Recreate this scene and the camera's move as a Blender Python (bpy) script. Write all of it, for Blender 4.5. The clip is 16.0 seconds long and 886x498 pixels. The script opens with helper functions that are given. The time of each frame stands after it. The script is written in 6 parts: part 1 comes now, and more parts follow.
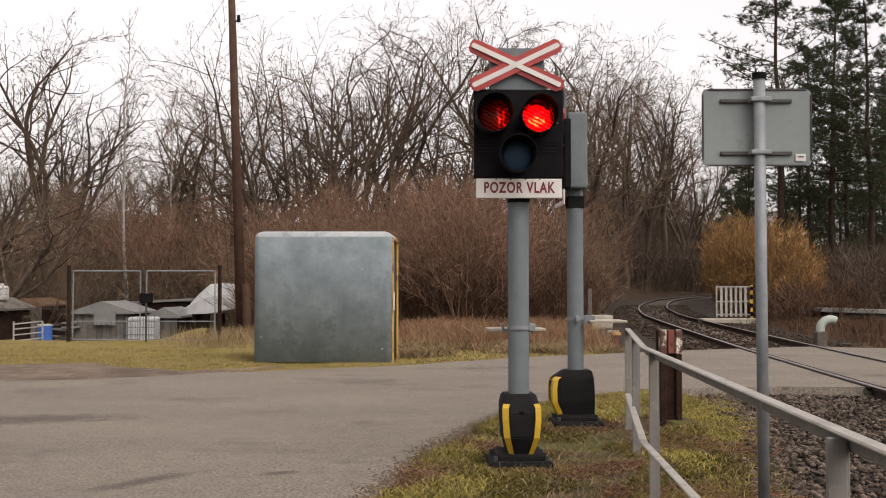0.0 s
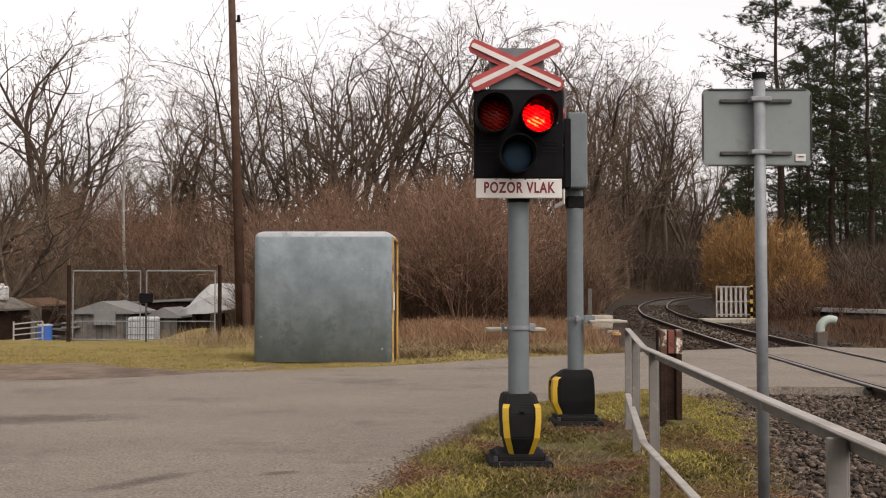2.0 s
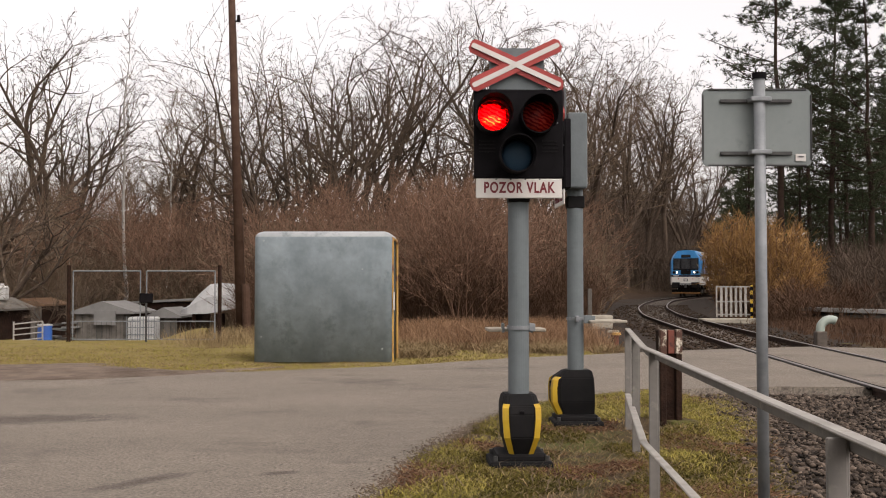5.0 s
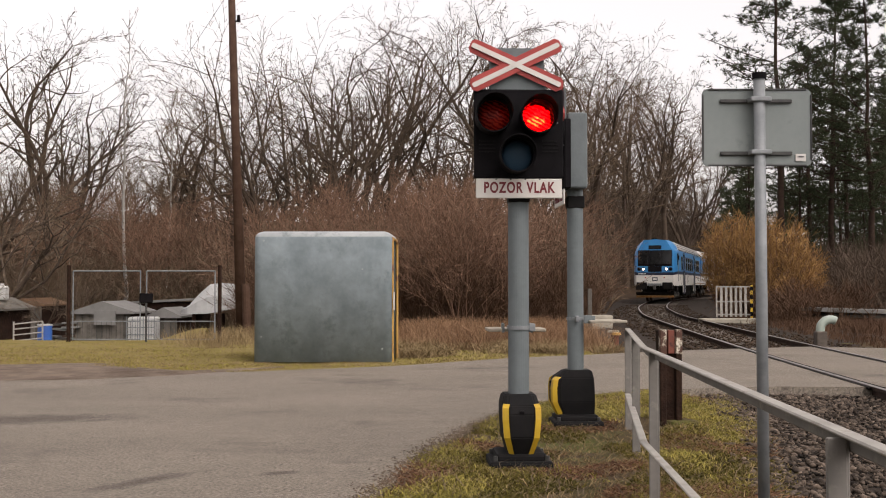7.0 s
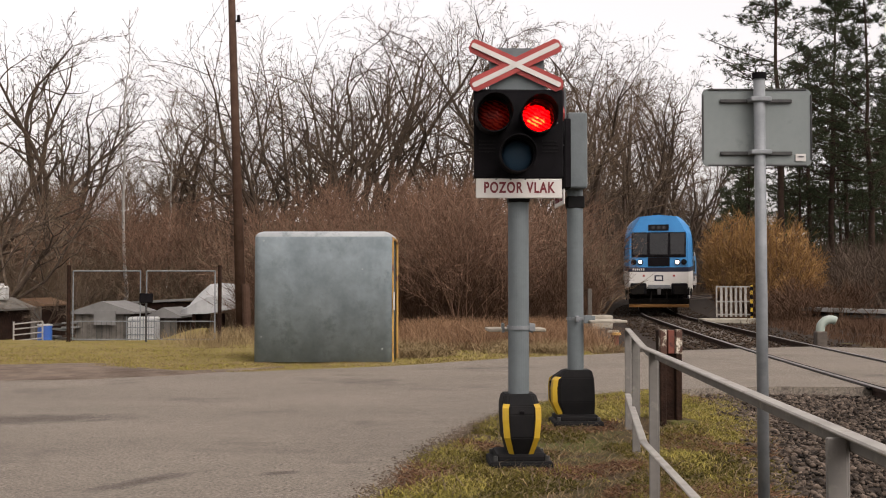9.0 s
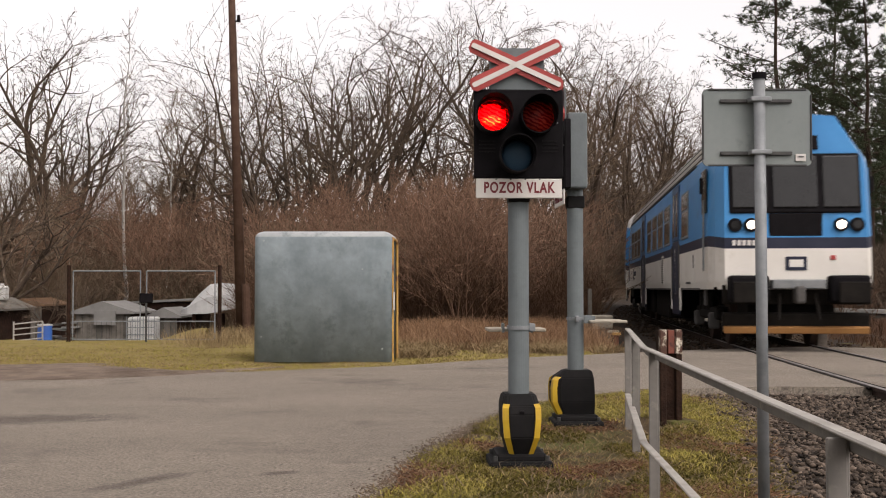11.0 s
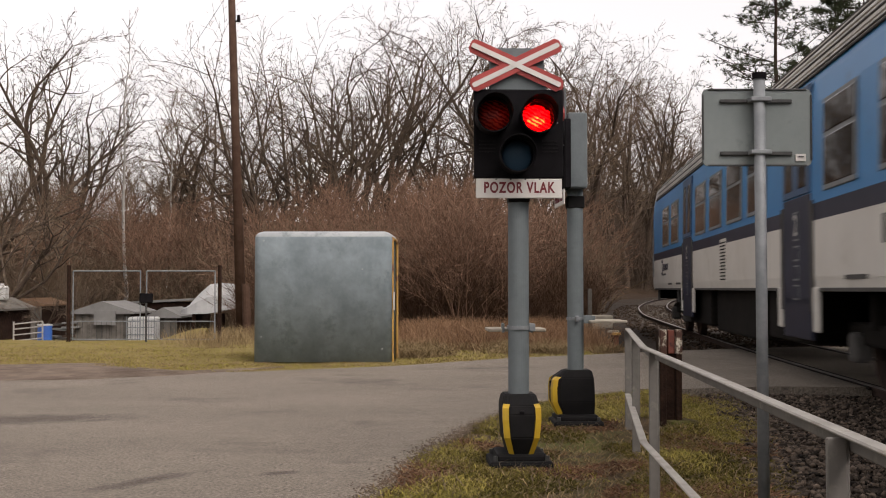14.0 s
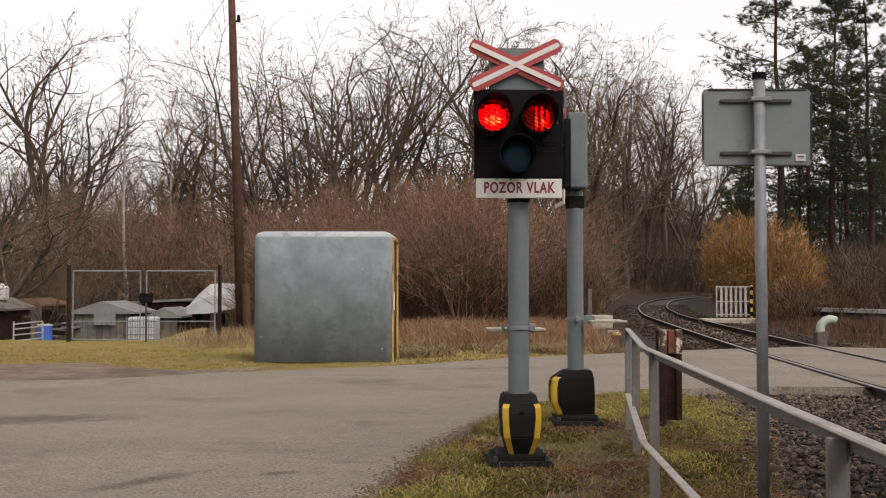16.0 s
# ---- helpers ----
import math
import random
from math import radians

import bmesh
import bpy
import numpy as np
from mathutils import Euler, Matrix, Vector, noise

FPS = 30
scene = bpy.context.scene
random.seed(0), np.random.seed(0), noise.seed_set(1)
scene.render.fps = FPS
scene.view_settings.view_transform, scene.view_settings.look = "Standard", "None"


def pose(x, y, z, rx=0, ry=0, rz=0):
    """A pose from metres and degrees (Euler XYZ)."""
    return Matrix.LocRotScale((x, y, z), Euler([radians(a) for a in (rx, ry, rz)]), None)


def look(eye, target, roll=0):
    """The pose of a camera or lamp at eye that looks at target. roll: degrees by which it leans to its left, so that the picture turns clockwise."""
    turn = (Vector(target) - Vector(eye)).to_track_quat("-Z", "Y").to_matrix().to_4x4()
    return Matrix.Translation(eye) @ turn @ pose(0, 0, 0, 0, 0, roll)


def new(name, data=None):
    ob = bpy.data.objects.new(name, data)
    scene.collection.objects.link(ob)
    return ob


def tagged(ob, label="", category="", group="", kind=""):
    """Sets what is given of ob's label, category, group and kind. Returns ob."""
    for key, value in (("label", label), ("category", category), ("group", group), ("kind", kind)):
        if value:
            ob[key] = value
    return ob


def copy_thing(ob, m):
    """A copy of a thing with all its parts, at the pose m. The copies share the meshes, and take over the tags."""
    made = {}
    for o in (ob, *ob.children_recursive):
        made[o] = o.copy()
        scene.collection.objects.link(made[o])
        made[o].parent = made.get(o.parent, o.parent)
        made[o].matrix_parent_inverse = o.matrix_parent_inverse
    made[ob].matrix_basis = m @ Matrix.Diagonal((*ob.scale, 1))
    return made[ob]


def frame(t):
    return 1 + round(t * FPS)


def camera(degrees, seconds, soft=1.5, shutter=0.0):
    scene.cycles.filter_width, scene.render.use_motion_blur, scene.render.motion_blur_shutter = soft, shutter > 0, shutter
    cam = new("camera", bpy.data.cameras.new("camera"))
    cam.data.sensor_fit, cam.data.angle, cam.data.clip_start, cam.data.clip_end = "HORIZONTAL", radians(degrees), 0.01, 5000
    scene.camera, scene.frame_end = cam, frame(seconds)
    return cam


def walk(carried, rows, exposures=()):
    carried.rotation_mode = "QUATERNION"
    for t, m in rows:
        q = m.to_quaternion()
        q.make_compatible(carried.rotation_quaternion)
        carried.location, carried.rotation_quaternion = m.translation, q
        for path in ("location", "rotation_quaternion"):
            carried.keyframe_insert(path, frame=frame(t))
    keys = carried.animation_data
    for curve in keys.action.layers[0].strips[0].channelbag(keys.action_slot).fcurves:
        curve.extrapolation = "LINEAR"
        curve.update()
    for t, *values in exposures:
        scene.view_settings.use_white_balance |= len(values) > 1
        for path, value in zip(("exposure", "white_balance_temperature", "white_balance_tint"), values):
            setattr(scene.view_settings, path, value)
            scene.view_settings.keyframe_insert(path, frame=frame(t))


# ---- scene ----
cam = camera(42.8, 16.0, soft=1.05, shutter=0.5)
EYE = (0.0, 0.0, 1.1)
VIEW = pose(0.0, 0.0, 1.1, 92.0, 0, 0)
walk(cam, [(0.0, VIEW), (16.0, VIEW)], exposures=[(0.0, -0.2, 6900, 17), (16.0, -0.2, 6900, 17)])

# ---- sky and sun: bright overcast day ----
world = bpy.data.worlds.new("overcast_sky")
scene.world = world
world.use_nodes = True
wt = world.node_tree
sky = wt.nodes.new("ShaderNodeTexSky")
sky.sky_type = 'NISHITA'
sky.sun_disc = False
sky.sun_elevation = radians(50)
sky.sun_rotation = radians(142)
sky.dust_density = 4.0
hs = wt.nodes.new("ShaderNodeHueSaturation")
hs.inputs["Saturation"].default_value = 0.10
hs.inputs["Value"].default_value = 2.12
wt.links.new(sky.outputs[0], hs.inputs["Color"])
bgn = wt.nodes["Background"]
wt.links.new(hs.outputs[0], bgn.inputs[0])
bgn.inputs[1].default_value = 0.15

sun = new("sun", bpy.data.lights.new("sun", 'SUN'))
sun.data.energy = 0.5
sun.data.angle = radians(25)
sun.data.color = (1.0, 0.96, 0.9)
sun.matrix_world = look((7, -9, 13.5), (0, 0, 0))


# ---- materials ----
def material(name, c1, c2=None, scale=3.0, rough=0.8, metal=0.0, bump=0.0, bscale=30.0, c3=None, c3at=0.62, c3scale=1.2, vary=0.0, spec=0.4, island=False, coat=0.0):
    m = bpy.data.materials.new(name)
    m.use_nodes = True
    nt = m.node_tree
    N, L = nt.nodes, nt.links
    b = N["Principled BSDF"]
    b.inputs["Roughness"].default_value = rough
    b.inputs["Metallic"].default_value = metal
    b.inputs["Specular IOR Level"].default_value = spec
    b.inputs["Coat Weight"].default_value = coat
    tc = N.new("ShaderNodeTexCoord")
    src = tc.outputs["Object"]
    if c2 is None:
        c2 = tuple(min(1, v * 1.15) for v in c1)
    n1 = N.new("ShaderNodeTexNoise")
    n1.inputs["Scale"].default_value = scale
    n1.inputs["Detail"].default_value = 8
    n1.inputs["Roughness"].default_value = 0.65
    L.new(src, n1.inputs["Vector"])
    r1 = N.new("ShaderNodeValToRGB")
    r1.color_ramp.elements[0].position, r1.color_ramp.elements[1].position = 0.32, 0.68
    r1.color_ramp.elements[0].color, r1.color_ramp.elements[1].color = (*c1, 1), (*c2, 1)
    L.new(n1.outputs["Fac"], r1.inputs[0])
    out = r1.outputs[0]
    if c3 is not None:
        n3 = N.new("ShaderNodeTexNoise")
        n3.inputs["Scale"].default_value = c3scale
        n3.inputs["Detail"].default_value = 10
        n3.inputs["Roughness"].default_value = 0.7
        L.new(src, n3.inputs["Vector"])
        r3 = N.new("ShaderNodeValToRGB")
        r3.color_ramp.elements[0].position, r3.color_ramp.elements[1].position = c3at - 0.06, c3at + 0.06
        L.new(n3.outputs["Fac"], r3.inputs[0])
        mx = N.new("ShaderNodeMix")
        mx.data_type = 'RGBA'
        L.new(r3.outputs[0], mx.inputs[0])
        L.new(out, mx.inputs[6])
        mx.inputs[7].default_value = (*c3, 1)
        out = mx.outputs[2]
    if vary > 0:
        if island:
            rnd = N.new("ShaderNodeNewGeometry").outputs["Random Per Island"]
        else:
            rnd = N.new("ShaderNodeObjectInfo").outputs["Random"]
        mr = N.new("ShaderNodeMapRange")
        mr.inputs[3].default_value, mr.inputs[4].default_value = 1 - vary, 1 + vary
        L.new(rnd, mr.inputs[0])
        hv = N.new("ShaderNodeHueSaturation")
        L.new(mr.outputs[0], hv.inputs["Value"])
        L.new(out, hv.inputs["Color"])
        out = hv.outputs[0]
    L.new(out, b.inputs["Base Color"])
    if bump > 0:
        nb = N.new("ShaderNodeTexNoise")
        nb.inputs["Scale"].default_value = bscale
        nb.inputs["Detail"].default_value = 6
        L.new(src, nb.inputs["Vector"])
        bp = N.new("ShaderNodeBump")
        bp.inputs["Strength"].default_value = bump
        bp.inputs["Distance"].default_value = 0.02
        L.new(nb.outputs["Fac"], bp.inputs["Height"])
        L.new(bp.outputs[0], b.inputs["Normal"])
    return m


def glowing(name, colour, strength):
    m = bpy.data.materials.new(name)
    m.use_nodes = True
    b = m.node_tree.nodes["Principled BSDF"]
    b.inputs["Base Color"].default_value = (*colour, 1)
    b.inputs["Emission Color"].default_value = (*colour, 1)
    b.inputs["Emission Strength"].default_value = strength
    return m


def glass(name, colour, rough=0.05, alpha=1.0):
    m = bpy.data.materials.new(name)
    m.use_nodes = True
    b = m.node_tree.nodes["Principled BSDF"]
    b.inputs["Base Color"].default_value = (*colour, 1)
    b.inputs["Roughness"].default_value = rough
    b.inputs["Transmission Weight"].default_value = alpha
    b.inputs["IOR"].default_value = 1.45
    return m


M_ASPHALT = material("asphalt", (0.0800, 0.0676, 0.0550), (0.2960, 0.2526, 0.2040), 48, 0.92, bump=0.6, bscale=160, c3=(0.1240, 0.1056, 0.0864), c3at=0.60, c3scale=0.5, spec=0.2)
M_LAWN = material("thin_winter_lawn", (0.140, 0.112, 0.032), (0.215, 0.168, 0.066), 2.2, 1.0, bump=0.8, bscale=60, c3=(0.19, 0.145, 0.065), c3at=0.56, c3scale=0.8, spec=0.05)
M_STAIN = material("old_oil_stain", (0.075, 0.066, 0.056), (0.115, 0.10, 0.084), 30, 0.9, spec=0.2)


def feathered(m):
    """The stain thins out towards its edge."""
    nt = m.node_tree
    tc = nt.nodes.new("ShaderNodeTexCoord")
    gr = nt.nodes.new("ShaderNodeVectorMath")
    gr.operation = 'DISTANCE'
    gr.inputs[1].default_value = (0.5, 0.5, 0.0)
    fl = nt.nodes.new("ShaderNodeVectorMath")
    fl.operation = 'MULTIPLY'
    fl.inputs[1].default_value = (1, 1, 0)
    nt.links.new(tc.outputs["Generated"], fl.inputs[0])
    nt.links.new(fl.outputs[0], gr.inputs[0])
    nz = nt.nodes.new("ShaderNodeTexNoise")
    nz.inputs["Scale"].default_value = 5.0
    nz.inputs["Detail"].default_value = 6.0
    nt.links.new(tc.outputs["Object"], nz.inputs["Vector"])
    ad = nt.nodes.new("ShaderNodeMath")
    ad.operation = 'MULTIPLY_ADD'
    nt.links.new(nz.outputs["Fac"], ad.inputs[0])
    ad.inputs[1].default_value = 0.5
    nt.links.new(gr.outputs["Value"], ad.inputs[2])
    rp = nt.nodes.new("ShaderNodeMapRange")
    rp.inputs[1].default_value, rp.inputs[2].default_value = 0.36, 0.66
    rp.inputs[3].default_value, rp.inputs[4].default_value = 0.42, 0.0
    nt.links.new(ad.outputs[0], rp.inputs[0])
    nt.links.new(rp.outputs[0], nt.nodes["Principled BSDF"].inputs["Alpha"])


feathered(M_STAIN)


def mottled(m, scale, lo, hi, stretch=(1, 1, 1), turn=0.0, detail=5.0):
    """Broad lighter and darker areas worn into a surface."""
    nt = m.node_tree
    b = nt.nodes["Principled BSDF"]
    src = b.inputs["Base Color"].links[0].from_socket
    tc = nt.nodes.new("ShaderNodeTexCoord")
    mp = nt.nodes.new("ShaderNodeMapping")
    mp.inputs["Scale"].default_value = stretch
    mp.inputs["Rotation"].default_value = (0, 0, radians(turn))
    nz = nt.nodes.new("ShaderNodeTexNoise")
    nz.inputs["Scale"].default_value = scale
    nz.inputs["Detail"].default_value = detail
    nt.links.new(tc.outputs["Object"], mp.inputs["Vector"])
    nt.links.new(mp.outputs[0], nz.inputs["Vector"])
    mr = nt.nodes.new("ShaderNodeMapRange")
    mr.inputs[1].default_value, mr.inputs[2].default_value = 0.3, 0.7
    mr.inputs[3].default_value, mr.inputs[4].default_value = lo, hi
    nt.links.new(nz.outputs["Fac"], mr.inputs[0])
    hv = nt.nodes.new("ShaderNodeHueSaturation")
    nt.links.new(mr.outputs[0], hv.inputs["Value"])
    nt.links.new(src, hv.inputs["Color"])
    nt.links.new(hv.outputs[0], b.inputs["Base Color"])


mottled(M_ASPHALT, 0.7, 0.86, 1.06, (0.6, 1.2, 1), 24)
mottled(M_ASPHALT, 7.0, 0.90, 1.08)
mottled(M_ASPHALT, 170.0, 0.66, 1.30, detail=1.0)
M_MUD = material("muddy_shoulder", (0.0912, 0.0669, 0.0486), (0.1701, 0.1276, 0.0972), 3.0, 0.95, bump=0.8, bscale=30, c3=(0.0729, 0.0510, 0.0365), c3at=0.56, c3scale=0.9, spec=0.2)
M_GRASS_SOIL = material("winter_soil", (0.045, 0.030, 0.017), (0.085, 0.060, 0.032), 6, 1.0, bump=1.0, bscale=40, c3=(0.075, 0.078, 0.020), c3at=0.54, c3scale=0.7, spec=0.1)
M_STRAW = material("dry_grass", (0.1552, 0.1086, 0.0570), (0.2587, 0.1914, 0.1035), 3, 1.0, vary=0.4, island=True, spec=0.1)
M_REDSTRAW = material("reddish_dry_grass", (0.14, 0.078, 0.045), (0.25, 0.155, 0.09), 1.5, 1.0, vary=0.4, island=True, spec=0.1)
M_GREEN = material("short_green_grass", (0.16, 0.14, 0.030), (0.27, 0.222, 0.060), 1.2, 1.0, vary=0.35, island=True, spec=0.1)
M_MOSS = material("moss", (0.050, 0.044, 0.010), (0.125, 0.100, 0.024), 2.0, 1.0, vary=0.45, island=True, spec=0.1)
M_LEAF = material("fallen_leaves", (0.07, 0.032, 0.018), (0.15, 0.078, 0.042), 4, 0.9, vary=0.5, island=True, spec=0.1)
M_BALLAST_BED = material("ballast_bed", (0.0200, 0.0152, 0.0120), (0.0440, 0.0344, 0.0272), 14, 1.0, bump=1.0, bscale=25, spec=0.1)
M_STONE = material("ballast_stone", (0.026, 0.019, 0.014), (0.100, 0.077, 0.060), 18, 0.95, vary=0.85, island=True, spec=0.15)
M_GRIT = material("brown_grit", (0.06, 0.044, 0.030), (0.15, 0.115, 0.085), 18, 1.0, vary=0.5, island=True, spec=0.1)
M_FARSTONE = material("grimy_ballast", (0.022, 0.015, 0.010), (0.062, 0.043, 0.030), 10, 1.0, vary=0.4, island=True, spec=0.1)
M_RAIL = material("rusty_rail_steel", (0.022, 0.013, 0.010), (0.05, 0.03, 0.022), 6, 0.8, spec=0.2)
M_RAILTOP = material("polished_rail_head", (0.16, 0.145, 0.135), (0.25, 0.23, 0.215), 5, 0.5, metal=0.5)
M_SLEEPER = material("dark_sleeper", (0.05, 0.04, 0.032), (0.10, 0.082, 0.066), 5, 0.9, bump=0.4)
M_CONCRETE = material("concrete", (0.236, 0.211, 0.167), (0.322, 0.291, 0.236), 2.5, 0.9, bump=0.4, c3=(0.155, 0.136, 0.105), c3at=0.62)
M_BARK = material("bare_bark", (0.048, 0.034, 0.025), (0.090, 0.066, 0.048), 3, 1.0, vary=0.3, spec=0.1)
M_TWIG = material("bare_twigs", (0.078, 0.055, 0.036), (0.132, 0.096, 0.064), 1, 1.0, vary=0.35, spec=0.1)
M_PALETWIG = material("pale_dry_twigs", (0.105, 0.077, 0.055), (0.165, 0.125, 0.09), 1, 1.0, vary=0.3, spec=0.1, island=True)
M_HAZEL = material("hazel_twigs", (0.115, 0.068, 0.045), (0.19, 0.115, 0.078), 1, 1.0, vary=0.4, spec=0.1, island=True)
M_BRUSH = material("reddish_brush", (0.0680, 0.0374, 0.0238), (0.1190, 0.0697, 0.0425), 1, 1.0, vary=0.3, spec=0.1)
M_GOLD = material("golden_shrub_twigs", (0.20, 0.112, 0.042), (0.31, 0.180, 0.070), 1, 1.0, vary=0.3, spec=0.1, island=True)
M_HILL = material("leaf_litter", (0.026, 0.017, 0.011), (0.052, 0.035, 0.023), 0.8, 1.0, bump=1.0, bscale=8, spec=0.05)
M_SIGNAL_GREY = material("grey_blue_paint", (0.092, 0.107, 0.110), (0.128, 0.145, 0.149), 4, 0.65, c3=(0.08, 0.088, 0.086), c3at=0.64, c3scale=3, bump=0.1, spec=0.2)
M_SHELTER = material("weathered_grey_paint", (0.130, 0.157, 0.168), (0.182, 0.214, 0.225), 2.2, 0.8, c3=(0.115, 0.138, 0.145), c3at=0.60, c3scale=2.5, bump=0.12, bscale=9, spec=0.2)
mottled(M_SHELTER, 2.6, 0.98, 1.30, (1, 1, 0.8))
mottled(M_SHELTER, 11.0, 0.93, 1.07)
# paler shelter paint: sky light on the roof edge put into the colour
M_SHELTER_TOP = material("skylit_pale_paint", (0.238, 0.252, 0.252), (0.315, 0.329, 0.322), 2.5, 0.8, c3=(0.154, 0.175, 0.175), c3at=0.58, c3scale=3)
M_OCHRE = material("ochre_rusty_edge", (0.30, 0.16, 0.035), (0.42, 0.25, 0.06), 5, 0.7, c3=(0.13, 0.06, 0.03), c3at=0.55, c3scale=4)
M_BLACK = material("black_enamel", (0.006, 0.0055, 0.006), (0.010, 0.009, 0.010), 8, 0.85, bump=0.1, spec=0.05)
M_CAST = material("dull_black_cover", (0.006, 0.006, 0.006), (0.011, 0.010, 0.010), 6, 0.8, c3=(0.02, 0.018, 0.016), c3at=0.72, c3scale=9, spec=0.12)
M_YELLOW = material("yellow_stripe", (0.385, 0.238, 0.014), (0.455, 0.294, 0.021), 10, 0.5, c3=(0.175, 0.112, 0.021), c3at=0.68, c3scale=14)
M_RED = material("crossbuck_red", (0.252, 0.025, 0.021), (0.322, 0.042, 0.035), 8, 0.55)
M_WHITE = material("white_enamel", (0.462, 0.441, 0.406), (0.525, 0.504, 0.469), 6, 0.5, c3=(0.350, 0.322, 0.280), c3at=0.68, c3scale=9)
M_LETTER = material("dark_red_lettering", (0.10, 0.008, 0.012), (0.14, 0.012, 0.016), 9, 0.6)
M_GALV = material("galvanised_steel", (0.13, 0.14, 0.145), (0.21, 0.22, 0.225), 9, 0.6, metal=0.2, c3=(0.12, 0.125, 0.125), c3at=0.62, c3scale=5, spec=0.3)
M_SIGNBACK = material("sign_back_sheet", (0.135, 0.155, 0.148), (0.185, 0.205, 0.197), 2.5, 0.55, metal=0.15, c3=(0.12, 0.135, 0.128), c3at=0.62, c3scale=5, spec=0.3)
M_DARKSTEEL = material("dark_steel", (0.03, 0.03, 0.03), (0.06, 0.058, 0.055), 12, 0.6, metal=0.3)
M_RAILPAINT = material("pale_chipped_paint", (0.215, 0.20, 0.178), (0.30, 0.282, 0.25), 7, 0.7, c3=(0.168, 0.140, 0.112), c3at=0.60, c3scale=12)
M_POSTPAINT = material("grey_railing_post", (0.105, 0.098, 0.087), (0.154, 0.140, 0.126), 7, 0.8, c3=(0.196, 0.182, 0.154), c3at=0.62, c3scale=9)
M_DARKWOOD = material("tarred_dark_wood", (0.012, 0.007, 0.005), (0.035, 0.019, 0.013), 9, 0.9, bump=0.5, bscale=40, spec=0.08)
M_FLAKED = material("flaked_white_paint", (0.45, 0.40, 0.30), (0.6, 0.55, 0.45), 9, 0.8, c3=(0.06, 0.025, 0.015), c3at=0.47, c3scale=16)
M_RUSTRED = material("rust_red_iron", (0.10, 0.028, 0.018), (0.17, 0.05, 0.03), 12, 0.8, c3=(0.04, 0.015, 0.01), c3at=0.6, c3scale=10)
M_POLE = material("brown_weathered_pole", (0.040, 0.022, 0.015), (0.075, 0.045, 0.032), 3, 0.95, bump=0.5, bscale=25, spec=0.1)
M_LENS = glass("red_lens_glass", (0.62, 0.012, 0.015), 0.33, 0.94)


def streaked(m, a, b):
    """Slanting prism streaks of a lens; their brighter glow is put into its colour."""
    nt = m.node_tree
    wv = nt.nodes.new("ShaderNodeTexWave")
    wv.inputs["Scale"].default_value = 14.0
    wv.inputs["Distortion"].default_value = 5.0
    wv.inputs["Detail"].default_value = 3.0
    wv.inputs["Detail Scale"].default_value = 3.0
    mp = nt.nodes.new("ShaderNodeMapping")
    mp.inputs["Rotation"].default_value = (0.0, radians(62), 0.0)
    tc = nt.nodes.new("ShaderNodeTexCoord")
    nt.links.new(tc.outputs["Object"], mp.inputs["Vector"])
    nt.links.new(mp.outputs[0], wv.inputs["Vector"])
    rp = nt.nodes.new("ShaderNodeValToRGB")
    rp.color_ramp.elements[0].position, rp.color_ramp.elements[1].position = 0.25, 0.7
    rp.color_ramp.elements[0].color, rp.color_ramp.elements[1].color = (*a, 1), (*b, 1)
    nt.links.new(wv.outputs["Fac"], rp.inputs[0])
    nt.links.new(rp.outputs[0], m.node_tree.nodes["Principled BSDF"].inputs["Base Color"])
    m.node_tree.nodes["Principled BSDF"].inputs["Specular IOR Level"].default_value = 0.1


M_LENS.node_tree.nodes["Principled BSDF"].inputs["IOR"].default_value = 1.18
# dark and bright streaks of the lamp's light, coloured into the red glass
streaked(M_LENS, (0.20, 0.001, 0.005), (0.95, 0.10, 0.06))
M_BLUELENS = glass("dark_clear_lens", (0.020, 0.045, 0.072), 0.4, 0.2)
M_LAMP = glowing("lit_lamp", (1.0, 0.03, 0.045), 9.0)
M_LAMPCORE = glowing("lamp_core", (1.0, 0.36, 0.10), 36.0)
M_HEAD = glowing("headlight_glow", (1.0, 0.86, 0.72), 5.0)
M_TBLUE = material("train_blue", (0.014, 0.150, 0.35), (0.028, 0.195, 0.43), 0.8, 0.4, c3=(0.0200, 0.1020, 0.2050), c3at=0.66, c3scale=1.5, spec=0.3)
M_TSTRIPE = material("train_dark_stripe", (0.012, 0.014, 0.028), (0.022, 0.024, 0.042), 2, 0.5, spec=0.2)
M_TWHITE = material("train_white", (0.49, 0.465, 0.42), (0.57, 0.545, 0.50), 0.9, 0.55, c3=(0.45, 0.42, 0.37), c3at=0.62, c3scale=1.3, spec=0.25)
M_TROOF = material("train_roof", (0.44, 0.425, 0.40), (0.56, 0.54, 0.505), 1.5, 0.6, c3=(0.2100, 0.1995, 0.1785), c3at=0.6, c3scale=1)
M_TDARK = material("train_underframe", (0.006, 0.005, 0.0045), (0.014, 0.012, 0.010), 5, 0.9, spec=0.1)
M_TGLASS = material("train_window_glass", (0.006, 0.006, 0.006), (0.012, 0.012, 0.012), 2, 0.05, spec=0.3)
M_TFRAME = material("window_frame_alloy", (0.1275, 0.1350, 0.1350), (0.1875, 0.1950, 0.1950), 6, 0.6, metal=0.2)
M_TORANGE = material("plough_orange", (0.2310, 0.1045, 0.0275), (0.2750, 0.1320, 0.0385), 4, 0.6)
M_TDOOR = material("door_dark_blue", (0.014, 0.016, 0.03), (0.024, 0.027, 0.048), 2, 0.55, spec=0.2)
M_TDOORUP = material("door_upper_blue", (0.020, 0.055, 0.115), (0.03, 0.075, 0.15), 1.2, 0.45, spec=0.25)
